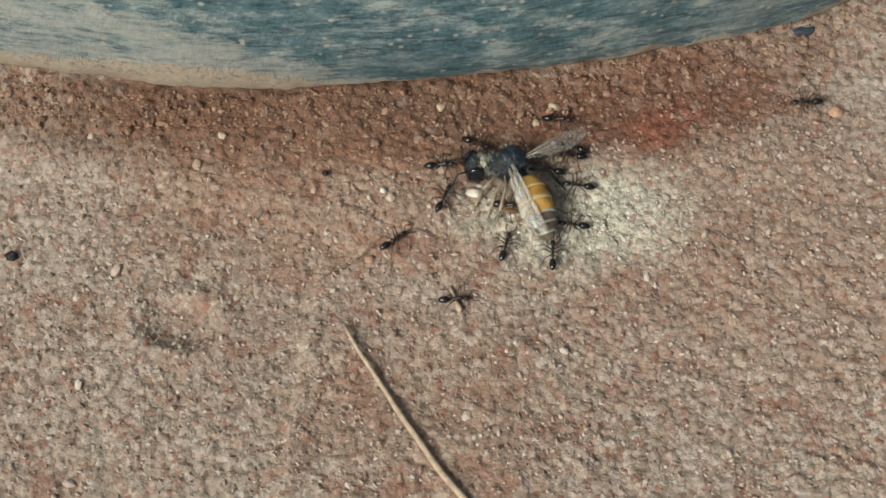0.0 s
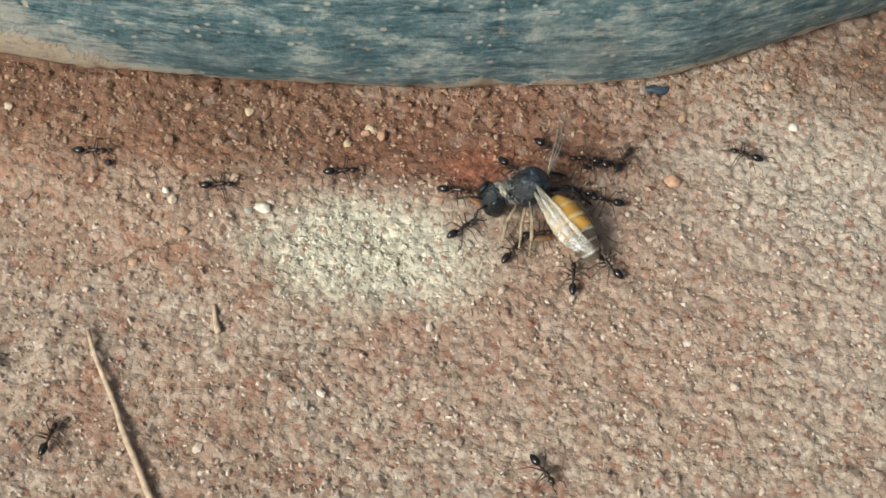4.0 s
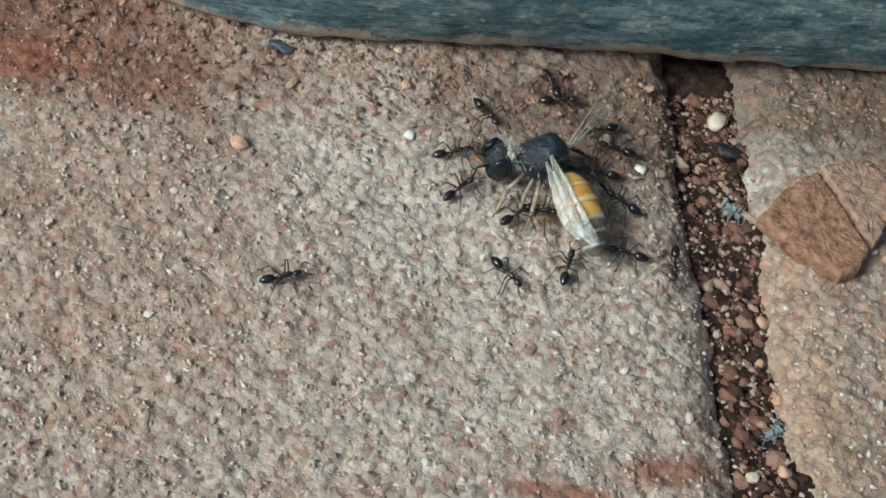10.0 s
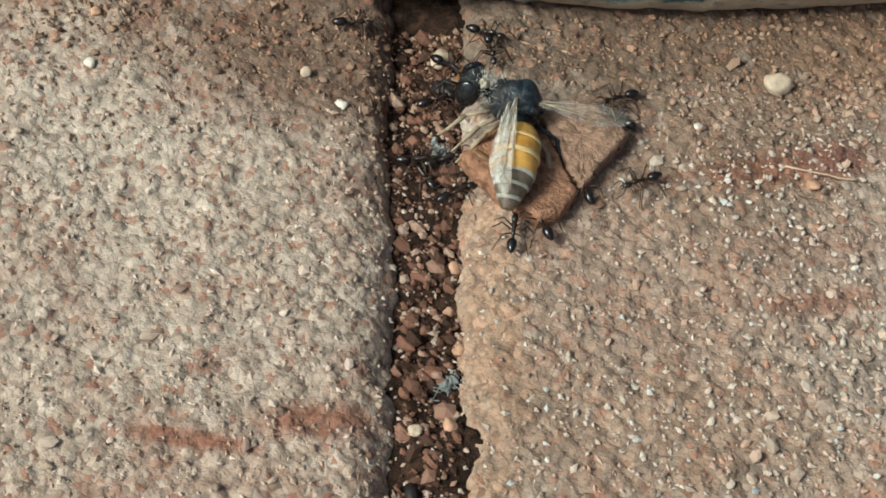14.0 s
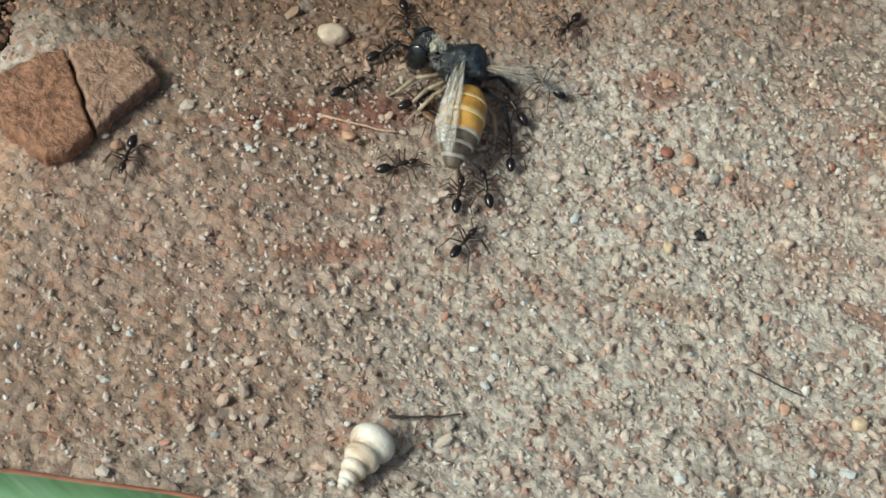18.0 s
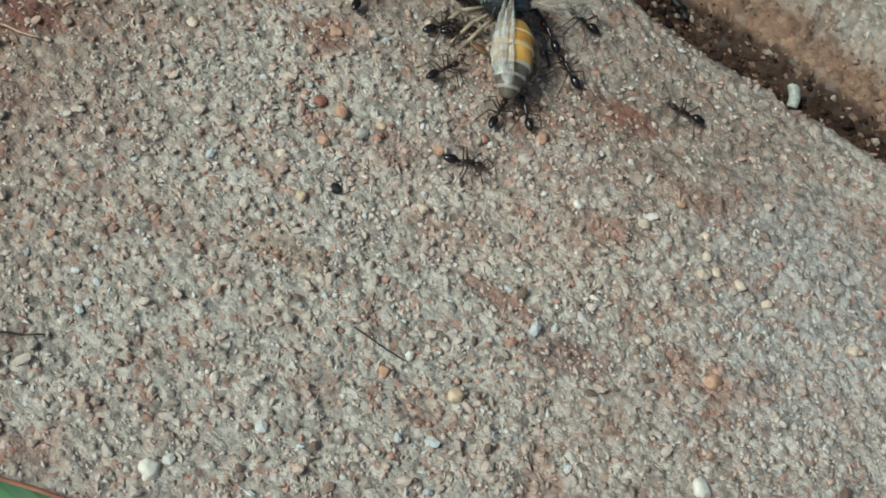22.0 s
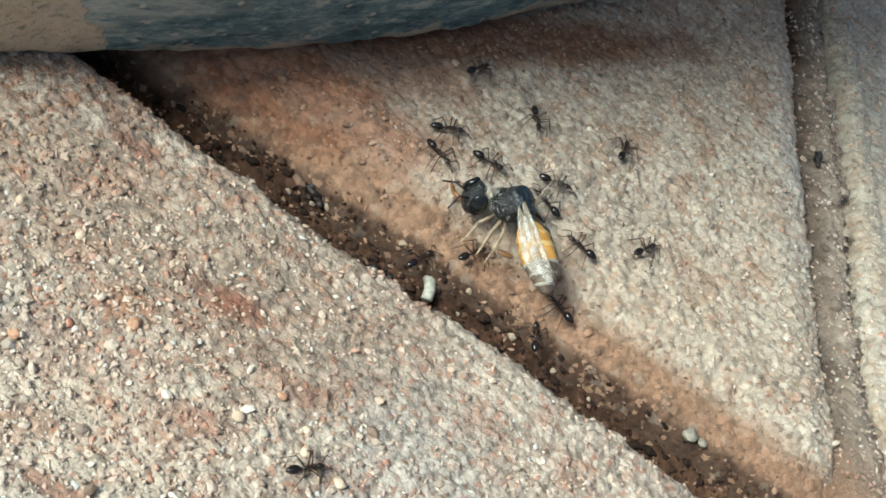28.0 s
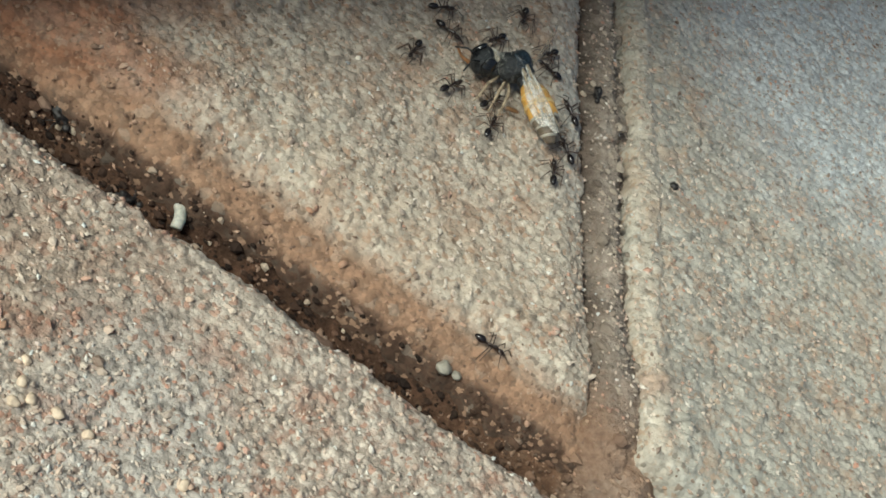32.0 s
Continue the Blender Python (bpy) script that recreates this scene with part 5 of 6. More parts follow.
def build_bee():
    bee = thing("dead_bee", "dead honey bee with amber banded abdomen, dragged by ants", "bee", pose(14 * MM, 0, 0))
    length, droop = 4.15, 0.55

    def ring(u):
        r = 1.12 * math.sin(PI * (0.14 + 0.83 * u)) ** 0.62
        return (u * length, 0, 1.62 - droop * u * u + 0.1 * math.sin(PI * u)), r * (1 - 0.12 * u)

    def dented(bm, amount, seed):
        for v in bm.verts:
            v.co *= 1 + amount * noise.noise(v.co * 0.9 + Vector((seed, 0, 0)))
        return bm

    spans = [(0.0, 0.22, MAT_AMBER), (0.22, 0.42, MAT_AMBER), (0.42, 0.62, MAT_AMBER), (0.62, 0.75, MAT_GREYBAND), (0.75, 0.88, MAT_GREYBAND), (0.88, 1.0, MAT_GREYBAND)]
    for a, b, material in spans:
        pts, radii = [], []
        for k in range(9):
            u = a + (b - a) * k / 8
            p, r = ring(min(u, 0.995))
            pts.append(p)
            radii.append(max(0.06, r * (0.93 + 0.085 * k / 8)))
        part("abdomen_segment", mm(dented(lathe_along(pts, radii, 32, 1.0, 0.86), 0.035, 4)), material, bee, "amber segment" if material is MAT_AMBER else "grey brown segment")
    for u, wide, material in ((0.20, 0.04, MAT_AMBER_PALE), (0.40, 0.06, MAT_AMBER_PALE), (0.615, 0.04, MAT_WHITEBAND), (0.755, 0.03, MAT_WHITEBAND), (0.885, 0.035, MAT_WHITEBAND)):
        pts, radii = [], []
        for k in range(4):
            p, r = ring(u + wide * (k / 3 - 0.5))
            pts.append(p)
            radii.append(r * (1.008 + 0.012 * math.sin(PI * k / 3)))
        part("hair_band", mm(dented(lathe_along(pts, radii, 32, 1.0, 0.86), 0.04, 4)), material, bee, "pale hair band")
    tilt = pose(0, 0, 0, 0, 0, 72)
    part("waist", mm(tube([(0.25, 0, 1.5), (-0.25, -0.12, 1.55), (-0.8, -0.3, 1.65)], 0.55, 0.42, 10)), MAT_BLACKHAIR, bee)
    thorax = part("thorax", mm(egg((-1.55, -0.60, 1.65), (1.22, 1.05, 1.00), 28, 36, tilt, 0.08, 0.16, 2)), MAT_BLACKHAIR, bee)
    part("back_plate", mm(egg((-1.50, -0.30, 2.00), (0.98, 0.94, 0.84), 24, 32, tilt, 0.0, 0.16, 4)), MAT_SHINE, thorax, "smooth shiny black back plate")
    part("scutellum", mm(egg((-0.86, -0.02, 2.12), (0.30, 0.58, 0.34), 12, 18, pose(0, 0, 0, 0, 20, -8), 0.0, 0.1, 6)), MAT_SHINE, thorax, "shiny black ridge at the thorax end")
    part("side_plate", mm(egg((-1.9, -1.25, 1.75), (0.40, 0.62, 0.62), 14, 18, tilt, 0.0, 0.3, 9)), MAT_BLACKHAIR, thorax, "rough black side plate")
    part("fuzz", fuzz((-1.55, -0.60, 1.68), (1.22, 1.04, 0.92), 120, 0.34, 3, tilt), None, thorax, "short pale grey hair")
    part("collar", fuzz((-1.85, -1.72, 1.72), (0.55, 0.45, 0.45), 190, 0.40, 11), None, thorax, "pale tufts of hair behind the head")
    part("neck", mm(tube([(-1.8, -1.4, 1.55), (-2.0, -2.1, 1.45)], 0.32, 0.28, 8)), MAT_BLACKHAIR, bee)
    turn = pose(0, 0, 0, 0, 18, 80)
    head = part("head", mm(egg((-2.15, -2.60, 1.40), (0.60, 1.02, 0.92), 22, 30, turn, 0.0, 0.14, 5)), MAT_BLACKHAIR, bee)
    part("eye", mm(egg((-2.92, -2.66, 1.62), (0.26, 0.52, 0.66), 16, 22, pose(0, 0, 0, 0, 14, 16), 0.0, 0.2, 3)), MAT_EYE, head, "large glossy black eye")
    part("eye", mm(egg((-1.38, -2.76, 1.66), (0.26, 0.52, 0.66), 16, 22, pose(0, 0, 0, 0, -14, -16), 0.0, 0.2, 4)), MAT_EYE, head, "large glossy black eye")
    part("tuft", mm(egg((-2.0, -2.08, 2.06), (0.34, 0.26, 0.20), 14, 18, None, 0.0, 0.7, 8)), MAT_TUFT, head, "matted cream hair on the face")
    part("fuzz", fuzz((-2.08, -2.30, 1.62), (0.60, 0.62, 0.72), 260, 0.26, 7, turn), None, head, "pale face hair")
    part("tongue", mm(tube([(-2.5, -3.1, 0.75), (-3.2, -3.3, 0.6), (-3.9, -3.15, 0.5), (-4.3, -2.95, 0.42)], 0.13, 0.05, 8)), MAT_TONGUE, head, "orange brown tongue")
    for pts in (((-2.4, -3.1, 1.6), (-2.9, -3.7, 1.7), (-3.4, -4.15, 1.2)), ((-1.9, -3.15, 1.6), (-1.9, -3.8, 1.7), (-1.5, -4.35, 1.1))):
        part("antenna", mm(tube(pts, 0.07, 0.06, 6)), MAT_BLACKHAIR, head)
    legs = [[(-0.9, -1.1, 1.1), (-0.2, -1.9, 1.0), (0.5, -2.5, 0.5), (0.9, -2.9, 0.15)],
            [(-0.7, -0.9, 1.0), (0.2, -1.5, 1.2), (1.0, -2.1, 0.7), (1.5, -2.6, 0.2)],
            [(-1.3, -1.4, 1.0), (-0.7, -2.6, 1.0), (-0.1, -3.3, 0.4), (0.1, -3.7, 0.15)],
            [(-0.6, 0.5, 1.0), (0.5, 1.35, 1.1), (1.3, 1.7, 0.6), (1.9, 1.75, 0.15)],
            [(-1.0, 0.6, 1.0), (-0.4, 1.7, 1.0), (0.4, 2.2, 0.4), (0.8, 2.4, 0.15)],
            [(-1.6, 0.4, 1.0), (-2.1, 1.3, 0.9), (-1.9, 2.0, 0.35), (-1.6, 2.4, 0.15)]]
    for k, pts in enumerate(legs):
        part("leg", mm(join_bm(tube(pts[:2], 0.11, 0.09, 8), tube(pts[1:3], 0.13, 0.09, 8), tube(pts[2:], 0.07, 0.04, 8))), MAT_BEELEG if k < 4 else MAT_BLACKHAIR, bee, "pale tan folded leg" if k < 4 else "dark folded leg")
    part("hind_leg", mm(egg((1.25, -1.45, 0.75), (0.5, 0.2, 0.13), 8, 12, pose(0, 0, 0, 0, 0, 62))), MAT_HINDLEG, bee, "broad orange brown hind leg")
    add_wing(bee, pose(-0.85 * MM, -0.50 * MM, 2.72 * MM, 24, 5.5, 4), 5.0, 0.92)
    add_wing(bee, pose(-0.7 * MM, -0.75 * MM, 2.50 * MM, 42, 7, 2), 4.2, 0.85)
    far_wing = add_wing(bee, pose(-1.3 * MM, 0.45 * MM, 2.2 * MM, 0, 8, 104), 4.6, 1.4, MAT_WING)
    return bee, far_wing


# ---------------------------------------------------------------- ants
LEG_ROOTS = [(0.30, 0.10), (0.10, 0.11), (-0.10, 0.10)]
LEG_REACH = [((0.22, 0.42, 0.34), (0.52, 0.80, -0.46)), ((0.02, 0.52, 0.34), (0.04, 0.98, -0.46)), ((-0.26, 0.48, 0.34), (-0.62, 0.92, -0.46))]


def build_ant(spread, bend):
    ant = thing("ant", "small glossy dark brown ant", "ant", pose(0, 0, -0.02), "ants swarming over the bricks")
    part("gaster", mm(egg((-0.74, 0, 0.52), (0.38, 0.225, 0.215), 12, 16, taper=0.2)), MAT_GASTER, ant, "glossy black gaster")
    part("petiole", mm(egg((-0.33, 0, 0.46), (0.09, 0.075, 0.12), 8, 10)), MAT_ANT, ant)
    part("mesosoma", mm(lathe_along([(-0.27, 0, 0.46), (-0.16, 0, 0.50), (-0.02, 0, 0.52), (0.10, 0, 0.53), (0.26, 0, 0.56), (0.40, 0, 0.54), (0.48, 0, 0.51)], [0.05, 0.10, 0.105, 0.095, 0.145, 0.12, 0.05], 12, 0.9)), MAT_ANT, ant)
    head = part("head", mm(egg((0.68, 0, 0.47), (0.235, 0.165, 0.14), 12, 14, taper=-0.16)), MAT_ANT, ant)
    for s in (-1, 1):
        part("antenna", mm(tube([(0.82, 0.08 * s, 0.52), (0.98, 0.26 * s + bend * 0.05, 0.66), (1.14, 0.34 * s + bend * 0.1, 0.56), (1.42, 0.30 * s + bend * 0.12, 0.30)], 0.028, 0.030, 6)), MAT_ANTLEG, head)
        part("jaw", mm(tube([(0.88, 0.07 * s, 0.43), (1.0, 0.06 * s, 0.40), (1.05, 0.01 * s, 0.39)], 0.035, 0.015, 6)), MAT_ANT, head)
    for s in (-1, 1):
        for (hx, hy), (knee, foot) in zip(LEG_ROOTS, LEG_REACH):
            bm = join_bm(tube([(0, 0, 0), (knee[0] * 0.5, knee[1] * 0.5 * s, knee[2] * 0.55), (knee[0], knee[1] * s * spread, knee[2])], 0.042, 0.034, 6),
                         tube([(knee[0], knee[1] * s * spread, knee[2]), ((knee[0] + foot[0]) / 2, (knee[1] + foot[1]) / 2 * s * spread, (knee[2] + foot[2]) / 2 - 0.03), (foot[0], foot[1] * s * spread, foot[2])], 0.034, 0.018, 6))
            leg = part("leg", mm(bm), MAT_ANTLEG, ant)
            leg.matrix_basis = pose(hx * MM, hy * s * MM, 0.46 * MM)
    return ant


bee, far_wing = build_bee()
ANT_KINDS = [build_ant(1.0, 0.0), build_ant(1.12, 1.0), build_ant(0.9, -1.0)]


build_pavement()

# ---------------------------------------------------------------- what moves
# the bee: seconds, waist in millimetres, the way its tail points in degrees
BEE = [
    (0, 13.82, -0.44, -60.6),
    (1, 16.15, 0.30, -60.3),
    (2, 18.55, 1.20, -54.4),
    (2.5, 20.62, 2.02, -52.4),
    (4.5, 28.65, 3.53, -31.4),
    (5, 30.93, 3.70, -26.8),
    (6, 34.66, 5.61, -31.7),
    (7, 38.88, 7.07, -24.9),
    (8, 41.73, 9.19, -30.7),
    (9, 43.39, 13.16, -32.4),
    (10, 46.53, 15.75, -32.2),
    (11, 50.66, 17.60, -41.1),
    (12, 52.32, 19.55, -46.8),
    (13, 54.18, 20.77, -51.6),
    (14, 56.42, 23.21, -61.3),
    (15, 59.26, 26.30, -60.0),
    (15.5, 62.35, 28.39, -61.6),
    (16.4, 66.9, 29.5, -62.2),
    (17.0, 68.5, 31.5, -62.7),
    (17.5, 69.05, 33.84, -63.1),
    (18, 70.88, 36.03, -62.0),
    (19, 72.63, 40.55, -61.3),
    (20, 76.29, 43.71, -52.0),
    (21, 79.69, 47.34, -53.1),
    (22, 82.43, 51.42, -52.9),
    (23, 86.86, 55.34, -44.3),
    (24, 90.43, 57.51, -36.6),
    (25, 92.12, 61.06, -33.8),
    (25.5, 93.14, 63.33, -26.4),
    (27.5, 94.81, 68.37, -31.5),
    (28, 95.78, 70.98, -35.8),
    (29, 97.71, 75.29, -35.5),
    (30, 98.82, 79.21, -44.1),
    (31, 98.58, 85.32, -36.9),
    (32, 101.40, 90.85, -29.3),
]
HELD = []
HELD.append([(0, 3.25, -2.55, 143), (2, 0.97, -2.57, 128), (2.5, 0.86, -2.66, 123), (4.5, 0.43, -3.05, 101), (5, 0.33, -3.14, 96), (7, 0.71, -2.53, 108), (8, 0.78, -2.66, 115), (9, 1.12, -2.06, 129), (10, 0.54, -2.48, 105), (11, -0.17, -3.75, 103), (12, 0.28, -3.16, 141), (13, 2.42, -2.25, 131), (15.5, 2.54, -2.12, 128), (17.5, 2.63, -2.01, 125), (18, 4.04, -2.29, 120), (20, 2.81, -2.94, 132), (25.5, 3.01, -3.27, 130), (27.5, 3.09, -3.39, 130), (28, 3.10, -3.42, 129), (29, 2.63, -3.39, 140), (30, 3.44, -3.25, 149), (31, 3.71, -3.13, 146), (32, 2.10, -3.32, 135),])
HELD.append([(0, 0.70, -1.35, 62), (13, 0.70, -1.35, 62), (14.4, 0.6, -5.4, 120), (15, 0.53, -6.83, 140), (16, 0.6, -5.4, 100), (18, 0.70, -1.35, 62), (19, 0.70, -1.35, 62), (20, -2.01, -4.49, 59), (23, -4.70, -4.83, 68), (24, -3.22, -4.58, 76), (25, -2.13, -5.30, 111), (25.5, -3.46, -5.27, 82), (27.5, -5.01, -4.09, 36), (28, -5.40, -3.79, 25), (29, -5.49, -2.79, 45), (30, -5.48, -2.40, 8), (31, -4.72, -2.51, 3), (32, -5.51, -2.95, 33),])
HELD.append([(0, -3.46, -4.32, 73), (2, -3.83, -2.95, 53), (2.5, -3.97, -3.06, 51), (4.5, -4.56, -3.47, 46), (5, -4.71, -3.58, 45), (7, -4.99, -2.64, 36), (8, -4.98, -2.83, 40), (9, -5.04, -3.73, 57), (10, -3.74, -4.15, 84), (11, -3.41, -4.65, 93), (12, -4.61, -3.68, 78), (13, -1.89, -4.17, 109), (15, -4.11, -3.80, 137), (15.5, -3.96, -3.90, 132), (17.5, -3.37, -4.31, 114), (18, -2.31, -4.31, 139), (19, -1.52, -4.10, 145), (20, -0.23, -3.87, 133), (21, -2.50, -4.77, 83), (22, 0.14, -3.39, 124), (23, -0.49, -4.84, 108), (24, -0.24, -3.77, 111), (25, -0.08, -3.32, 110), (25.5, -0.20, -4.11, 113), (27.5, -0.04, -4.99, 119), (28, -0.01, -5.21, 120), (29, -0.88, -4.74, 108), (30, -0.42, -4.68, 107), (31, -0.05, -5.70, 92), (32, -0.86, -5.13, 108),])
HELD.append([(0, -1.21, -4.98, 134), (2, -2.31, -4.54, 108), (2.5, -2.28, -4.51, 103), (4.5, -2.20, -4.38, 83), (5, -2.17, -4.35, 79), (7, -2.51, -3.74, 87), (8, -2.60, -4.07, 97), (9, -2.15, -4.34, 99), (12, -0.80, -5.22, 136), (13, -0.61, -3.24, 121), (15, 1.60, -2.89, 121), (15.5, 1.30, -2.73, 126), (17.5, 0.08, -2.09, 144), (19, 0.18, -2.38, 110), (25.5, 0.18, -2.38, 110), (27.5, 0.18, -2.38, 110), (32, 0.18, -2.38, 110),])
HELD.append([(0, -1.18, 3.45, -116), (2, -0.79, 4.02, -109), (2.5, -0.85, 4.02, -110), (4.5, -1.12, 4.02, -114), (5, -1.19, 4.02, -114), (7, -2.53, 3.75, -93), (9, -3.19, 2.92, -89), (10, -2.98, 3.36, -91), (12, -1.74, 4.05, -83), (13, -2.81, 3.86, -75), (15, -5.46, 4.75, -35), (15.5, -5.80, 4.52, -27), (17.5, -7.16, 3.58, 3), (18, -6.70, 4.03, -24), (19, -5.72, 5.94, -58), (20, -5.87, 5.61, -49), (21, -6.07, 4.48, -46), (25.5, -7.91, 4.13, -23), (27.5, -8.72, 3.98, -13), (28, -8.93, 3.94, -10), (29, -7.13, 5.97, -53), (30, -7.98, 3.88, -26), (31, -7.10, 4.27, -39), (32, -7.10, 4.27, -39),])
HELD.append([(0, -0.90, 1.90, 228), (2, -0.45, 2.32, 231), (2.5, -0.41, 2.28, 228), (4.5, -0.24, 2.13, 216), (5, -0.20, 2.09, 213), (7, -1.11, 2.41, 257), (8, -0.51, 2.34, 231), (13, -0.87, 2.32, 248), (15, -0.57, 1.91, 201), (15.5, -0.61, 1.95, 202), (17.5, -0.81, 2.08, 207), (18, -0.84, 2.23, 224), (23, -1.29, 2.21, 208), (24, -0.76, 2.30, 213), (25.5, -2.05, 2.88, 157), (27.5, -3.77, 3.64, 83), (28, -4.20, 3.84, 64), (29, -3.07, 4.52, -108), (30, -2.42, 3.45, -157), (31, -2.79, 3.73, -71), (32, -3.80, 4.59, -76),])
HELD.append([(0, 0.93, 3.14, -119), (2, 1.43, 3.05, -140), (2.5, 1.36, 3.06, -139), (4.5, 1.09, 3.11, -135), (5, 1.03, 3.13, -133), (7, 0.36, 3.33, -93), (8, 1.25, 3.00, -144), (9, 1.31, 2.86, -164), (10, 1.22, 2.76, -147), (11, -0.05, 2.23, -139), (13, 1.50, 3.45, -146), (15, 1.37, 2.96, -150), (15.5, 1.43, 2.83, -154), (17.5, 1.67, 2.33, -172), (18, 1.69, 2.48, -168), (19, 1.49, 2.82, -157), (20, 1.19, 3.05, -156), (21, 0.90, 2.87, -151), (22, 0.72, 3.31, -143), (23, 0.72, 2.87, -140), (24, 1.08, 3.48, -145), (25, 2.21, 2.92, -184), (25.5, -1.43, 2.20, -138), (27.5, -2.50, 2.56, -145), (28, -2.77, 2.65, -146), (29, -1.31, 3.08, -173), (32, -2.52, 3.90, -138),])
HELD.append([(0, -1.76, 3.78, 232), (2.5, -1.76, 3.78, 232), (4.5, -1.76, 3.78, 232), (15, -1.76, 3.78, 232), (15.5, -1.96, 3.72, 234), (17.5, -2.77, 3.50, 242), (18, -2.68, 3.52, 244), (19, -2.17, 3.95, 242), (20, -2.11, 4.02, 245), (21, -2.87, 3.34, 248), (22, -2.80, 3.97, 243), (23, -3.37, 2.85, 236), (24, -3.47, 0.59, 292), (25.5, -4.32, 1.05, 238), (27.5, -0.67, 3.37, 229), (28, 0.25, 3.96, 226), (29, 2.14, 3.02, 173), (30, 2.02, 3.38, 190), (31, 1.76, 3.52, 189), (32, 1.00, 4.02, 182),])
HELD.append([(0, 4.86, -0.10, 158), (2.5, 4.31, -0.92, 148), (4.5, 3.87, -1.58, 139), (5, 3.76, -1.75, 137), (7, 3.95, -1.23, 143), (8, 3.68, -1.51, 145), (9, 3.31, -1.22, 138), (10, 3.91, -1.33, 143), (11, 2.63, -2.02, 111), (12, 3.62, -1.91, 125), (13, 4.62, 0.86, 188), (15, 4.64, 0.17, 177), (15.5, 4.58, 0.18, 178), (17.5, 4.34, 0.21, 180), (18, 4.67, 0.61, 182), (19, 4.65, 0.09, 170), (20, 4.80, 0.12, 163), (21, 4.81, 0.12, 167), (22, 4.36, -0.09, 160), (23, 4.93, 0.06, 167), (24, 5.18, -0.57, 155), (25, 5.05, 0.24, 157), (25.5, 4.68, 0.76, 182), (27.5, 4.78, 0.72, 165), (28, 4.80, 0.71, 161), (29, 5.56, -0.11, 160), (30, 5.67, -0.03, 152), (32, 5.67, -0.03, 152),])
HELD.append([(0, 3.40, 1.79, -118), (2, 4.55, 0.75, -176), (2.5, 4.54, 0.73, -174), (4.5, 4.52, 0.66, -170), (5, 4.51, 0.64, -168), (7, 4.19, 1.38, -141), (8, 4.32, 0.89, -163), (9, 4.12, 1.40, -141), (10, 4.02, 1.69, -125), (11, 4.31, 1.01, -155), (12, 4.48, 0.63, -150), (13, 3.60, 1.69, -136), (15, 4.00, 1.44, -148), (15.5, 3.98, 1.40, -150), (17.5, 3.89, 1.24, -157), (18, 4.01, 1.73, -158), (19, 4.13, 1.30, -163), (20, 4.45, 1.32, -164), (21, 4.27, 1.40, -165), (22, 3.98, 1.20, -160), (23, 3.84, 1.37, -164), (24, 4.62, 0.79, -174), (25, 4.23, 1.60, -160), (25.5, 4.13, 1.69, -158), (27.5, 3.71, 2.05, -148), (28, 3.61, 2.14, -146), (29, 4.66, 1.42, -165), (30, 5.01, 1.54, -170), (31, 5.16, 1.50, -174), (32, 4.04, 1.99, -180),])
HELD.append([(0, -4.12, -1.62, 45), (2, -3.65, -0.03, -3), (2.5, -3.66, 0.00, -0), (4.5, -3.67, 0.11, 11), (5, -3.68, 0.13, 13), (7, -4.02, 0.86, 60), (8, -4.05, 1.30, 61), (9, -3.66, 1.87, 74), (10, -5.52, -1.66, 14), (11, -5.67, -1.99, 7), (12, -5.95, -0.98, -8), (13, -4.85, -3.89, 69), (15.5, -5.25, -3.66, 61), (17.5, -5.57, -3.48, 54), (18, -4.77, -3.86, 19), (24, -5.57, -2.13, 5), (25, -5.27, -2.39, 79), (25.5, -5.61, -2.68, 58), (27.5, -5.32, -0.92, 52), (28, -5.25, -0.48, 51), (29, -4.89, 0.74, 40), (30, -5.37, 0.91, -53), (31, -4.05, -0.12, -56), (32, -4.91, 0.56, -70),])
HELD.append([(0, -3.82, 3.84, 62), (2, -3.71, 4.79, -14), (2.5, -3.73, 4.34, -6), (4.5, -3.81, 2.55, 25), (5, -3.83, 2.10, 33), (7, -5.19, 1.84, 54), (10, -5.29, 2.32, 74), (12, -7.56, -2.47, 81), (15.5, -7.56, -2.47, 81), (17.5, -7.56, -2.47, 81), (25.5, -7.56, -2.47, 81), (27.5, -7.56, -2.47, 81), (32, -7.56, -2.47, 81),])
ROAM = []
ROAM.append([(0, 6.3, -5.5), (1, 8.4, -3.3), (2, 10.4, 1.1), (5, 15.6, 3.3), (6, 19.9, 4.5), (7, 30.5, 9.4), (8, 31.1, 11.5), (9, 25.3, 4.2), (10, 21.5, -1.3), (32, 21.5, -1.3)])
ROAM.append([(0, 10.4, -8.4), (1, 12.0, -8.0), (2, 21.2, -5.5), (5, 34.4, -15.0), (6, 35.0, -16.4), (7, 46.0, 2.3), (8, 51.7, -10.2), (32, 51.7, -10.2)])
ROAM.append([(0, 30.4, 8.4), (1, 17.8, 6.2), (2, 27.7, 1.7), (5, 30.6, 12.0), (6, 34.1, 12.5), (7, 35.9, 13.7), (8, 38.9, 15.5), (9, 40.9, 7.0), (10, 46.8, 10.7), (11, 45.7, 6.2), (12, 36.6, -2.0), (32, 36.6, -2.0)])
ROAM.append([(0, 26.6, -22.1), (1, 26.4, -20.1), (2, 14.9, -22.1), (5, 32.4, -15.7), (6, 32.8, -17.3), (7, 32.8, -17.3), (8, 34.4, -6.0), (9, 25.4, -4.9), (10, 25.4, -4.9), (11, 27.3, -3.2), (12, 32.6, 1.5), (13, 36.2, 4.8), (14, 36.7, 6.2), (15, 42.4, 11.4), (18, 51.7, 17.9), (32, 51.7, 17.9)])
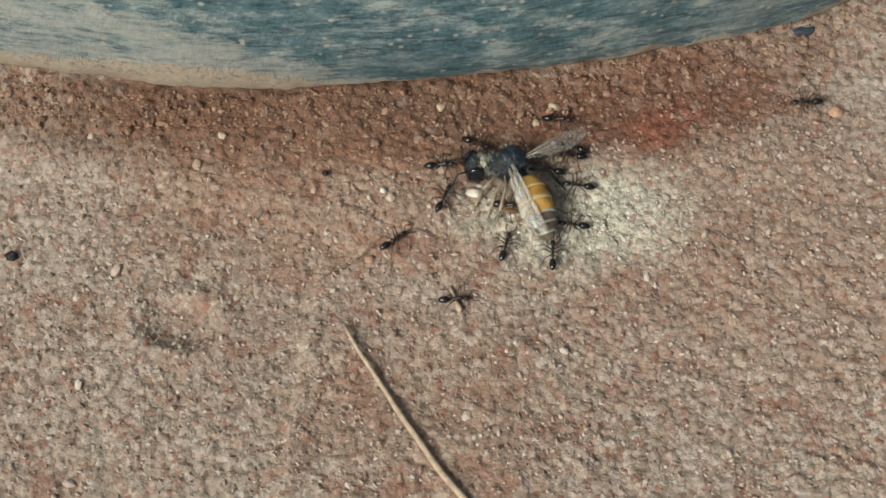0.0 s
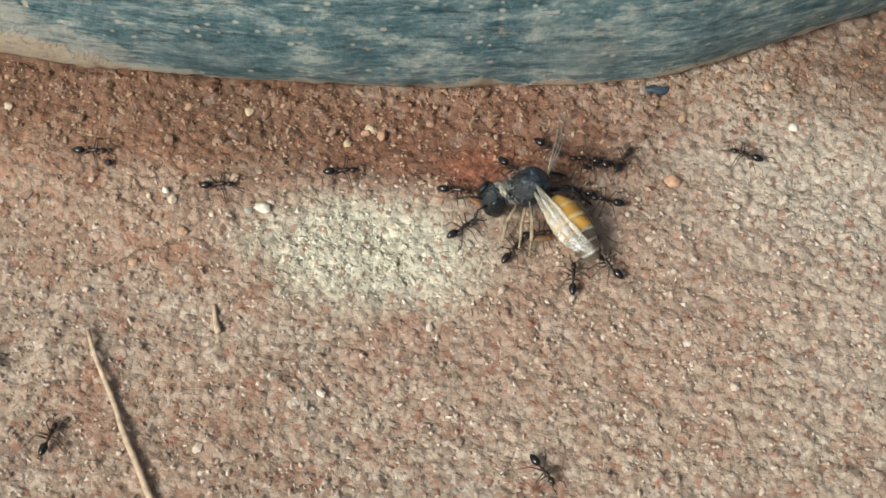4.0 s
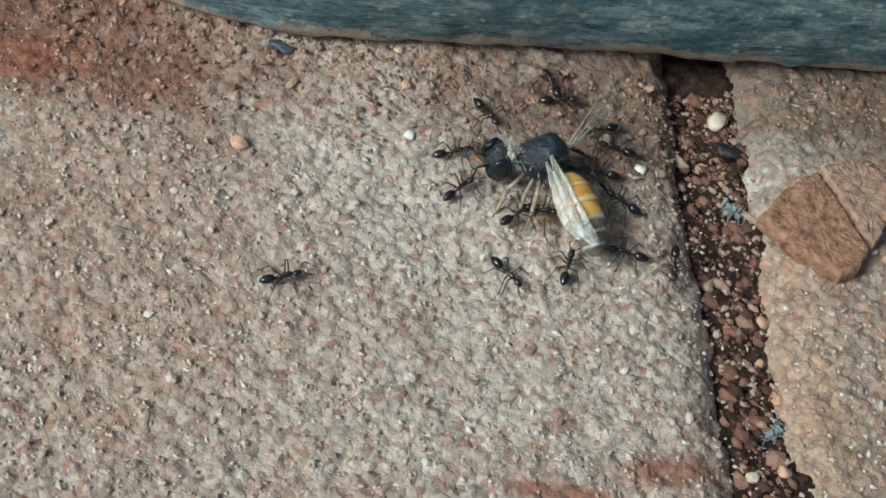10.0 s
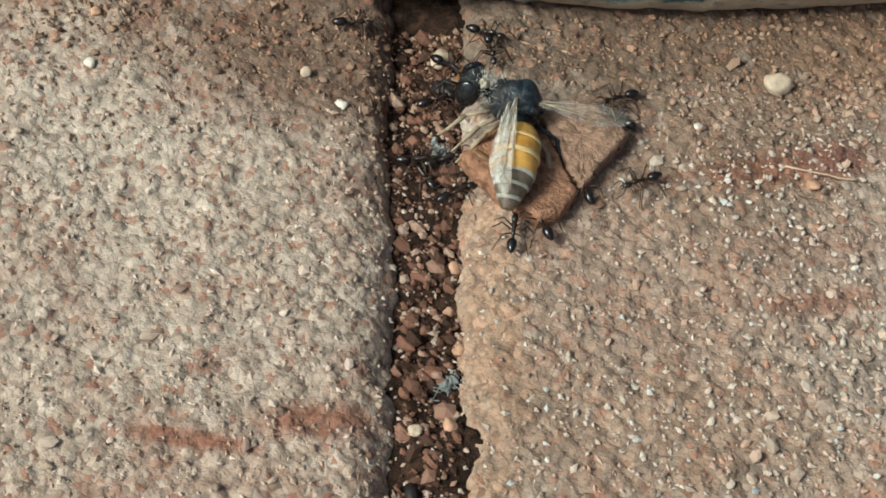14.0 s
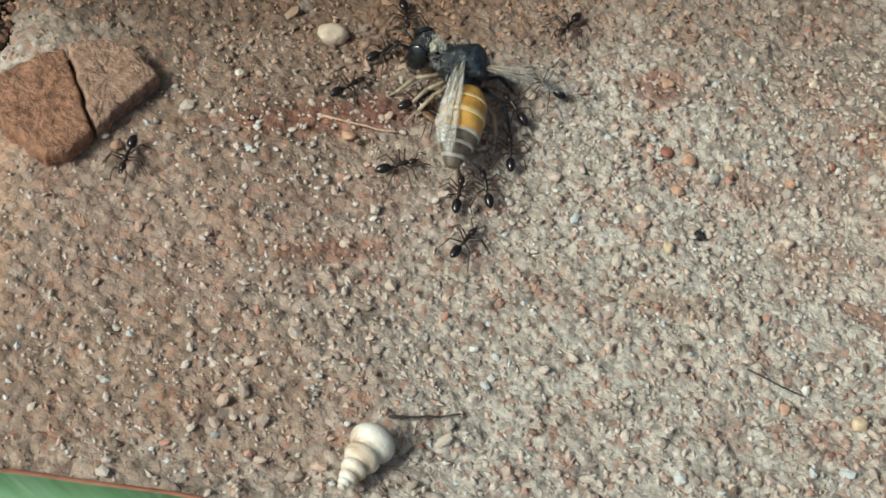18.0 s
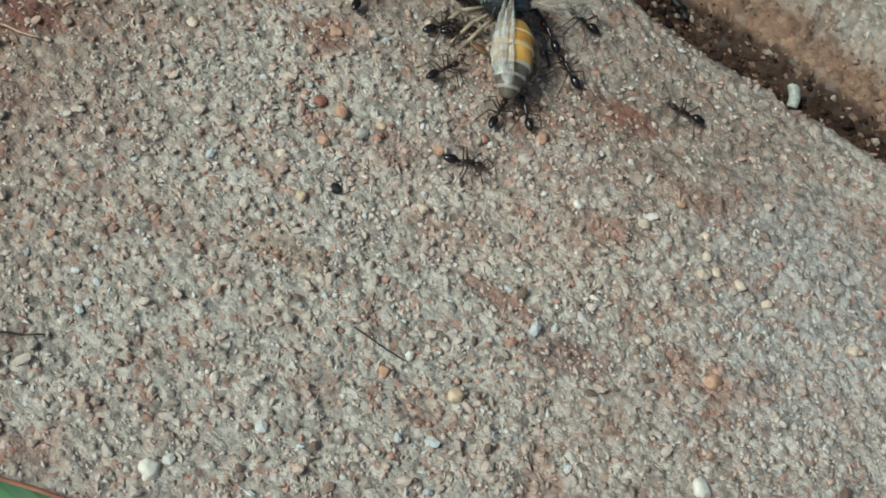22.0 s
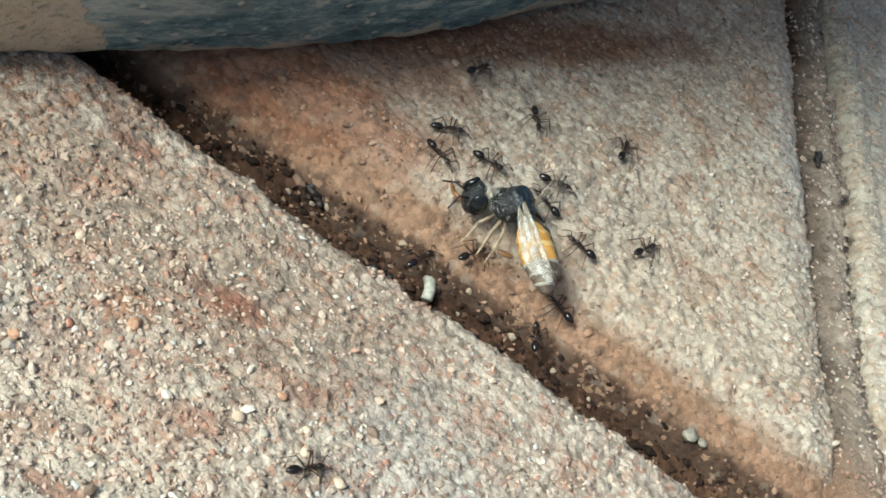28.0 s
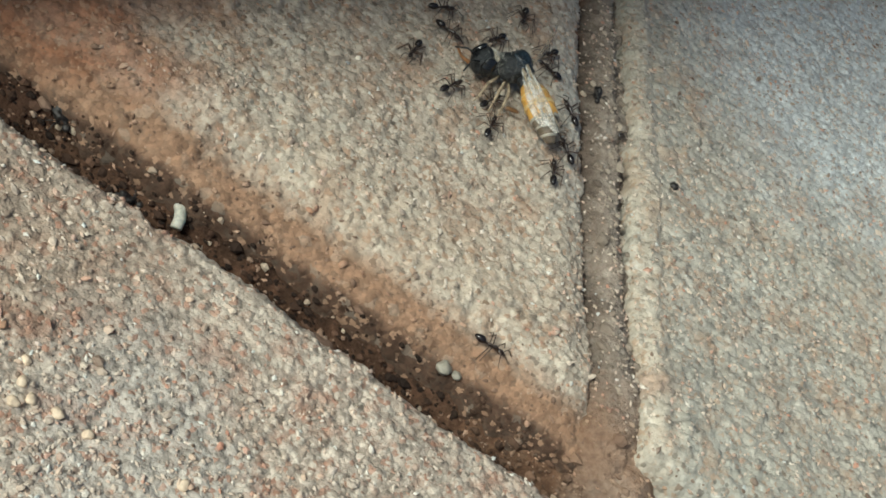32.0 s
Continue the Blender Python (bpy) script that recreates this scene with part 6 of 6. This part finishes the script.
ROAM.append([(0, 15.4, -23.9), (1, 15.2, -22.1), (2, 12.6, -22.6), (5, 32.1, -15.8), (6, 25.9, 2.9), (7, 29.8, 5.3), (8, 19.2, -3.0), (32, 19.2, -3.0)])
ROAM.append([(0, 40.2, 4.2), (1, 40.2, 4.2), (2, 42.8, 10.5), (5, 33.2, 11.2), (6, 39.6, 15.1), (7, 40.6, 15.7), (8, 41.3, 15.6), (9, 45.0, 17.6), (10, 42.5, 21.6), (11, 42.2, 19.3), (12, 41.1, 15.2), (13, 36.7, 6.2), (14, 45.5, 24.8), (15, 42.4, 11.4), (32, 42.4, 11.4)])
ROAM.append([(0, -22.5, -8.3), (1, -22.5, -8.3), (2, -2.6, -4.4), (5, 12.5, 1.7), (6, 16.5, 1.3), (7, 25.1, 6.6), (8, 19.2, -3.0), (32, 19.2, -3.0)])
ROAM.append([(0, -23.0, -7.2), (1, -23.0, -7.2), (2, -15.7, -5.8), (5, 7.2, 1.3), (6, 15.9, 5.8), (7, 31.2, 12.3), (8, 35.0, 11.4), (9, 32.7, 1.4), (10, 39.2, 3.0), (11, 39.1, 10.7), (12, 31.7, 2.3), (32, 31.7, 2.3)])
ROAM.append([(0, 53.3, 17.3), (5, 53.3, 17.3), (6, 46.4, 18.8), (7, 44.6, 11.2), (8, 46.2, 15.2), (9, 64.1, 24.7), (10, 64.1, 24.7), (11, 54.9, 25.6), (12, 58.4, 23.1), (13, 67.2, 30.2), (14, 58.7, 27.6), (15, 64.3, 30.2), (18, 66.4, 32.9), (19, 66.8, 36.9), (20, 60.7, 22.6), (32, 60.7, 22.6)])
ROAM.append([(0, 53.9, 13.8), (5, 53.9, 13.8), (6, 41.2, 9.3), (7, 40.5, 12.8), (8, 42.8, 14.0), (9, 48.8, 15.5), (10, 52.8, 16.2), (11, 48.1, 11.4), (12, 58.0, 15.8), (13, 50.5, 27.6), (14, 52.1, 27.5), (15, 56.6, 22.3), (18, 62.3, 23.0), (19, 59.3, 19.7), (32, 59.3, 19.7)])
ROAM.append([(0, 66.4, 25.6), (11, 66.4, 25.6), (12, 64.9, 24.3), (13, 70.4, 30.1), (14, 62.2, 25.3), (15, 66.1, 22.1), (18, 75.6, 30.7), (19, 71.7, 36.8), (20, 73.8, 41.1), (21, 72.4, 42.5), (22, 70.8, 26.0), (32, 70.8, 26.0)])
ROAM.append([(0, 5.0, -25.7), (2, 5.0, -25.7), (5, 5.2, -13.8), (6, 9.7, -12.2), (7, 13.8, -10.4), (8, 21.7, -6.8), (9, 24.9, -4.5), (10, 24.9, -4.5), (11, 26.8, -2.8), (12, 32.1, 1.9), (13, 36.2, 4.8), (32, 36.2, 4.8)])
ROAM.append([(0, 69.7, 2.5), (8, 69.7, 2.5), (9, 67.2, 1.3), (10, 65.8, 4.4), (13, 65.8, 4.4), (14, 53.5, 20.3), (15, 42.4, 11.4), (32, 42.4, 11.4)])
ROAM.append([(0, -18.3, -19.3), (1, -18.3, -19.3), (2, -12.7, -18.2), (5, 4.9, -13.3), (6, 9.4, -11.7), (7, 13.5, -9.9), (8, 21.4, -6.2), (9, 21.9, -2.7), (32, 21.9, -2.7)])
ROAM.append([(0, 85.1, 57.4), (19, 85.1, 57.4), (20, 92.2, 62.1), (21, 79.9, 43.0), (22, 76.6, 47.2), (23, 76.0, 52.4), (24, 73.5, 40.4), (25, 80.5, 50.5), (28, 74.2, 48.0), (32, 74.2, 48.0)])
ROAM.append([(0, 92.3, 27.2), (19, 92.3, 27.2), (20, 91.6, 28.2), (21, 86.9, 42.0), (22, 86.1, 44.1), (23, 96.5, 33.3), (25, 96.5, 33.3), (28, 87.3, 37.3), (32, 87.3, 37.3)])
ROAM.append([(0, 97.2, 64.4), (21, 97.2, 64.4), (22, 91.0, 56.1), (23, 80.1, 58.1), (24, 73.5, 40.4), (25, 87.8, 52.6), (28, 75.8, 43.0), (32, 75.8, 43.0)])
ROAM.append([(0, 104.5, 83.8), (23, 104.5, 83.8), (24, 93.2, 83.0), (25, 88.6, 68.2), (28, 86.2, 79.4), (29, 87.7, 79.8), (30, 102.5, 83.1), (31, 93.4, 92.1), (32, 94.5, 87.2)])
ROAM.append([(0, 107.9, 40.2), (22, 107.9, 40.2), (23, 105.4, 43.7), (24, 103.9, 45.8), (25, 103.9, 45.8), (28, 106.0, 53.4), (29, 106.0, 53.4), (30, 107.3, 51.9), (31, 103.4, 63.1), (32, 110.9, 54.0)])
ROAM.append([(0, 111.8, 44.5), (22, 111.8, 44.5), (23, 109.4, 48.3), (24, 107.9, 50.5), (25, 107.9, 50.5), (28, 95.3, 83.2), (29, 92.2, 96.1), (30, 121.6, 124.4), (31, 126.4, 127.1), (32, 126.4, 127.1)])
ROAM.append([(0, 111.2, 102.9), (25, 111.2, 102.9), (28, 110.9, 112.5), (29, 94.7, 98.2), (30, 121.6, 124.4), (31, 126.4, 127.1), (32, 126.4, 127.1)])
ROAM.append([(0, 115.5, 55.3), (23, 115.5, 55.3), (24, 113.9, 58.0), (25, 113.9, 58.0), (28, 101.2, 78.0), (29, 106.2, 74.7), (30, 105.7, 70.7), (31, 108.6, 73.6), (32, 111.4, 74.4)])
ROAM.append([(0, 106.7, 38.9), (22, 106.7, 38.9), (23, 104.2, 42.3), (24, 102.5, 44.5), (25, 102.5, 44.5), (28, 98.0, 49.6), (29, 100.9, 46.5), (30, 101.9, 45.5), (31, 103.1, 44.3), (32, 103.1, 44.3)])


def track(rows, t):
    """The values of a list of timed rows at t seconds, on straight lines between them."""
    ts = [r[0] for r in rows]
    return [float(np.interp(t, ts, [r[k] for r in rows])) for k in range(1, len(rows[0]))]


def support(x, y, reach):
    """The height that a body of that reach rests on."""
    return max(float(z) for z in ground_at(np.array([x, x - reach, x + reach, x, x]), np.array([y, y, y, y - reach, y + reach])))


def clear_of_pot(x, y):
    d = math.hypot(x - POT_X, y - POT_Y)
    k = (POT_R + 1.9) / d if d < POT_R + 1.9 else 1.0
    return POT_X + (x - POT_X) * k, POT_Y + (y - POT_Y) * k


def swing(ant, times, wide):
    """Key the legs of an ant: two sets of three that step in turn."""
    for k, leg in enumerate(o for o in ant.children if o.name.startswith("leg")):
        home = leg.matrix_basis.copy()
        tripod = 1 if k in (0, 2, 4) else -1
        walk(leg, [(t, home @ pose(0, 0, 0, 0, 0, wide * tripod * (1 if i % 2 else -1))) for i, t in enumerate(times)])


def motions():
    walk(bee, [(t, pose(x * MM, y * MM, (max(0.0, support(x, y, 1.6)) - 0.05) * MM, 2 * math.sin(t * 2.1), 2 * math.sin(t * 1.3), a)) for t, x, y, a in BEE])
    stretched = pose(-1.3 * MM, 0.45 * MM, 2.2 * MM, 0, 8, 104)
    raised = pose(-1.3 * MM, 0.45 * MM, 2.2 * MM, 62, -14, 132)
    walk(far_wing, [(0, stretched), (5, raised), (9, raised), (12, stretched), (21, stretched), (23.5, raised), (32, raised)])
    swarm = ANT_KINDS + [copy_thing(ANT_KINDS[k % 3], pose(0, 0, 0)) for k in range(3, len(HELD) + len(ROAM))]
    for k, rows in enumerate(HELD):
        times = sorted({r[0] for r in rows} | {r[0] for r in BEE})
        ant = swarm[k]
        tagged(ant, "small glossy dark ant gripping the dead bee")
        keys = []
        for t in times:
            bx, by, turn = track(BEE, t)
            lx, ly, la = track(rows, t)
            c, s = math.cos(radians(turn)), math.sin(radians(turn))
            x, y = clear_of_pot(bx + c * lx - s * ly, by + s * lx + c * ly)
            lift = max(0.0, 0.9 - 0.9 * (math.hypot(lx - 1.8, ly) - 1.2) / 0.9) if abs(ly) < 1.1 and -0.5 < lx < 4.0 else 0.0
            keys.append((t, pose(x * MM, y * MM, (support(x, y, 0.55) - 0.04 + lift) * MM, 0, -6 if lift == 0 else -18, turn + la)))
        walk(ant, keys)
        swing(ant, times, 9)
    for k, rows in enumerate(ROAM):
        ant = tagged(swarm[len(HELD) + k], "small dark ant running over the bricks")
        heading, last, keys, steps = None, None, [], []
        n = 32 * 5
        for i in range(n + 1):
            t = i / 5
            x, y = track(rows, t)
            x2, y2 = track(rows, min(32.0, t + 0.2))
            x0, y0 = track(rows, max(0.0, t - 0.2))
            moving = math.hypot(x2 - x0, y2 - y0) > 0.25
            if moving:
                x, y = x + 0.35 * math.sin(t * 5 + k), y + 0.35 * math.cos(t * 4.3 + k * 2)
            x, y = clear_of_pot(x, y)
            want = math.degrees(math.atan2(y2 - y0, x2 - x0)) if moving else (heading or k * 67.0)
            if heading is None:
                heading = want
            turn = (want - heading + 180) % 360 - 180
            heading += max(-70, min(70, turn))
            if moving or last is None or last or i == n:
                keys.append((t, pose(x * MM, y * MM, (support(x, y, 0.5) - 0.04) * MM, 0, 0, heading)))
                steps.append(t)
            last = moving
        walk(ant, keys)
        swing(ant, steps, 17)


motions()
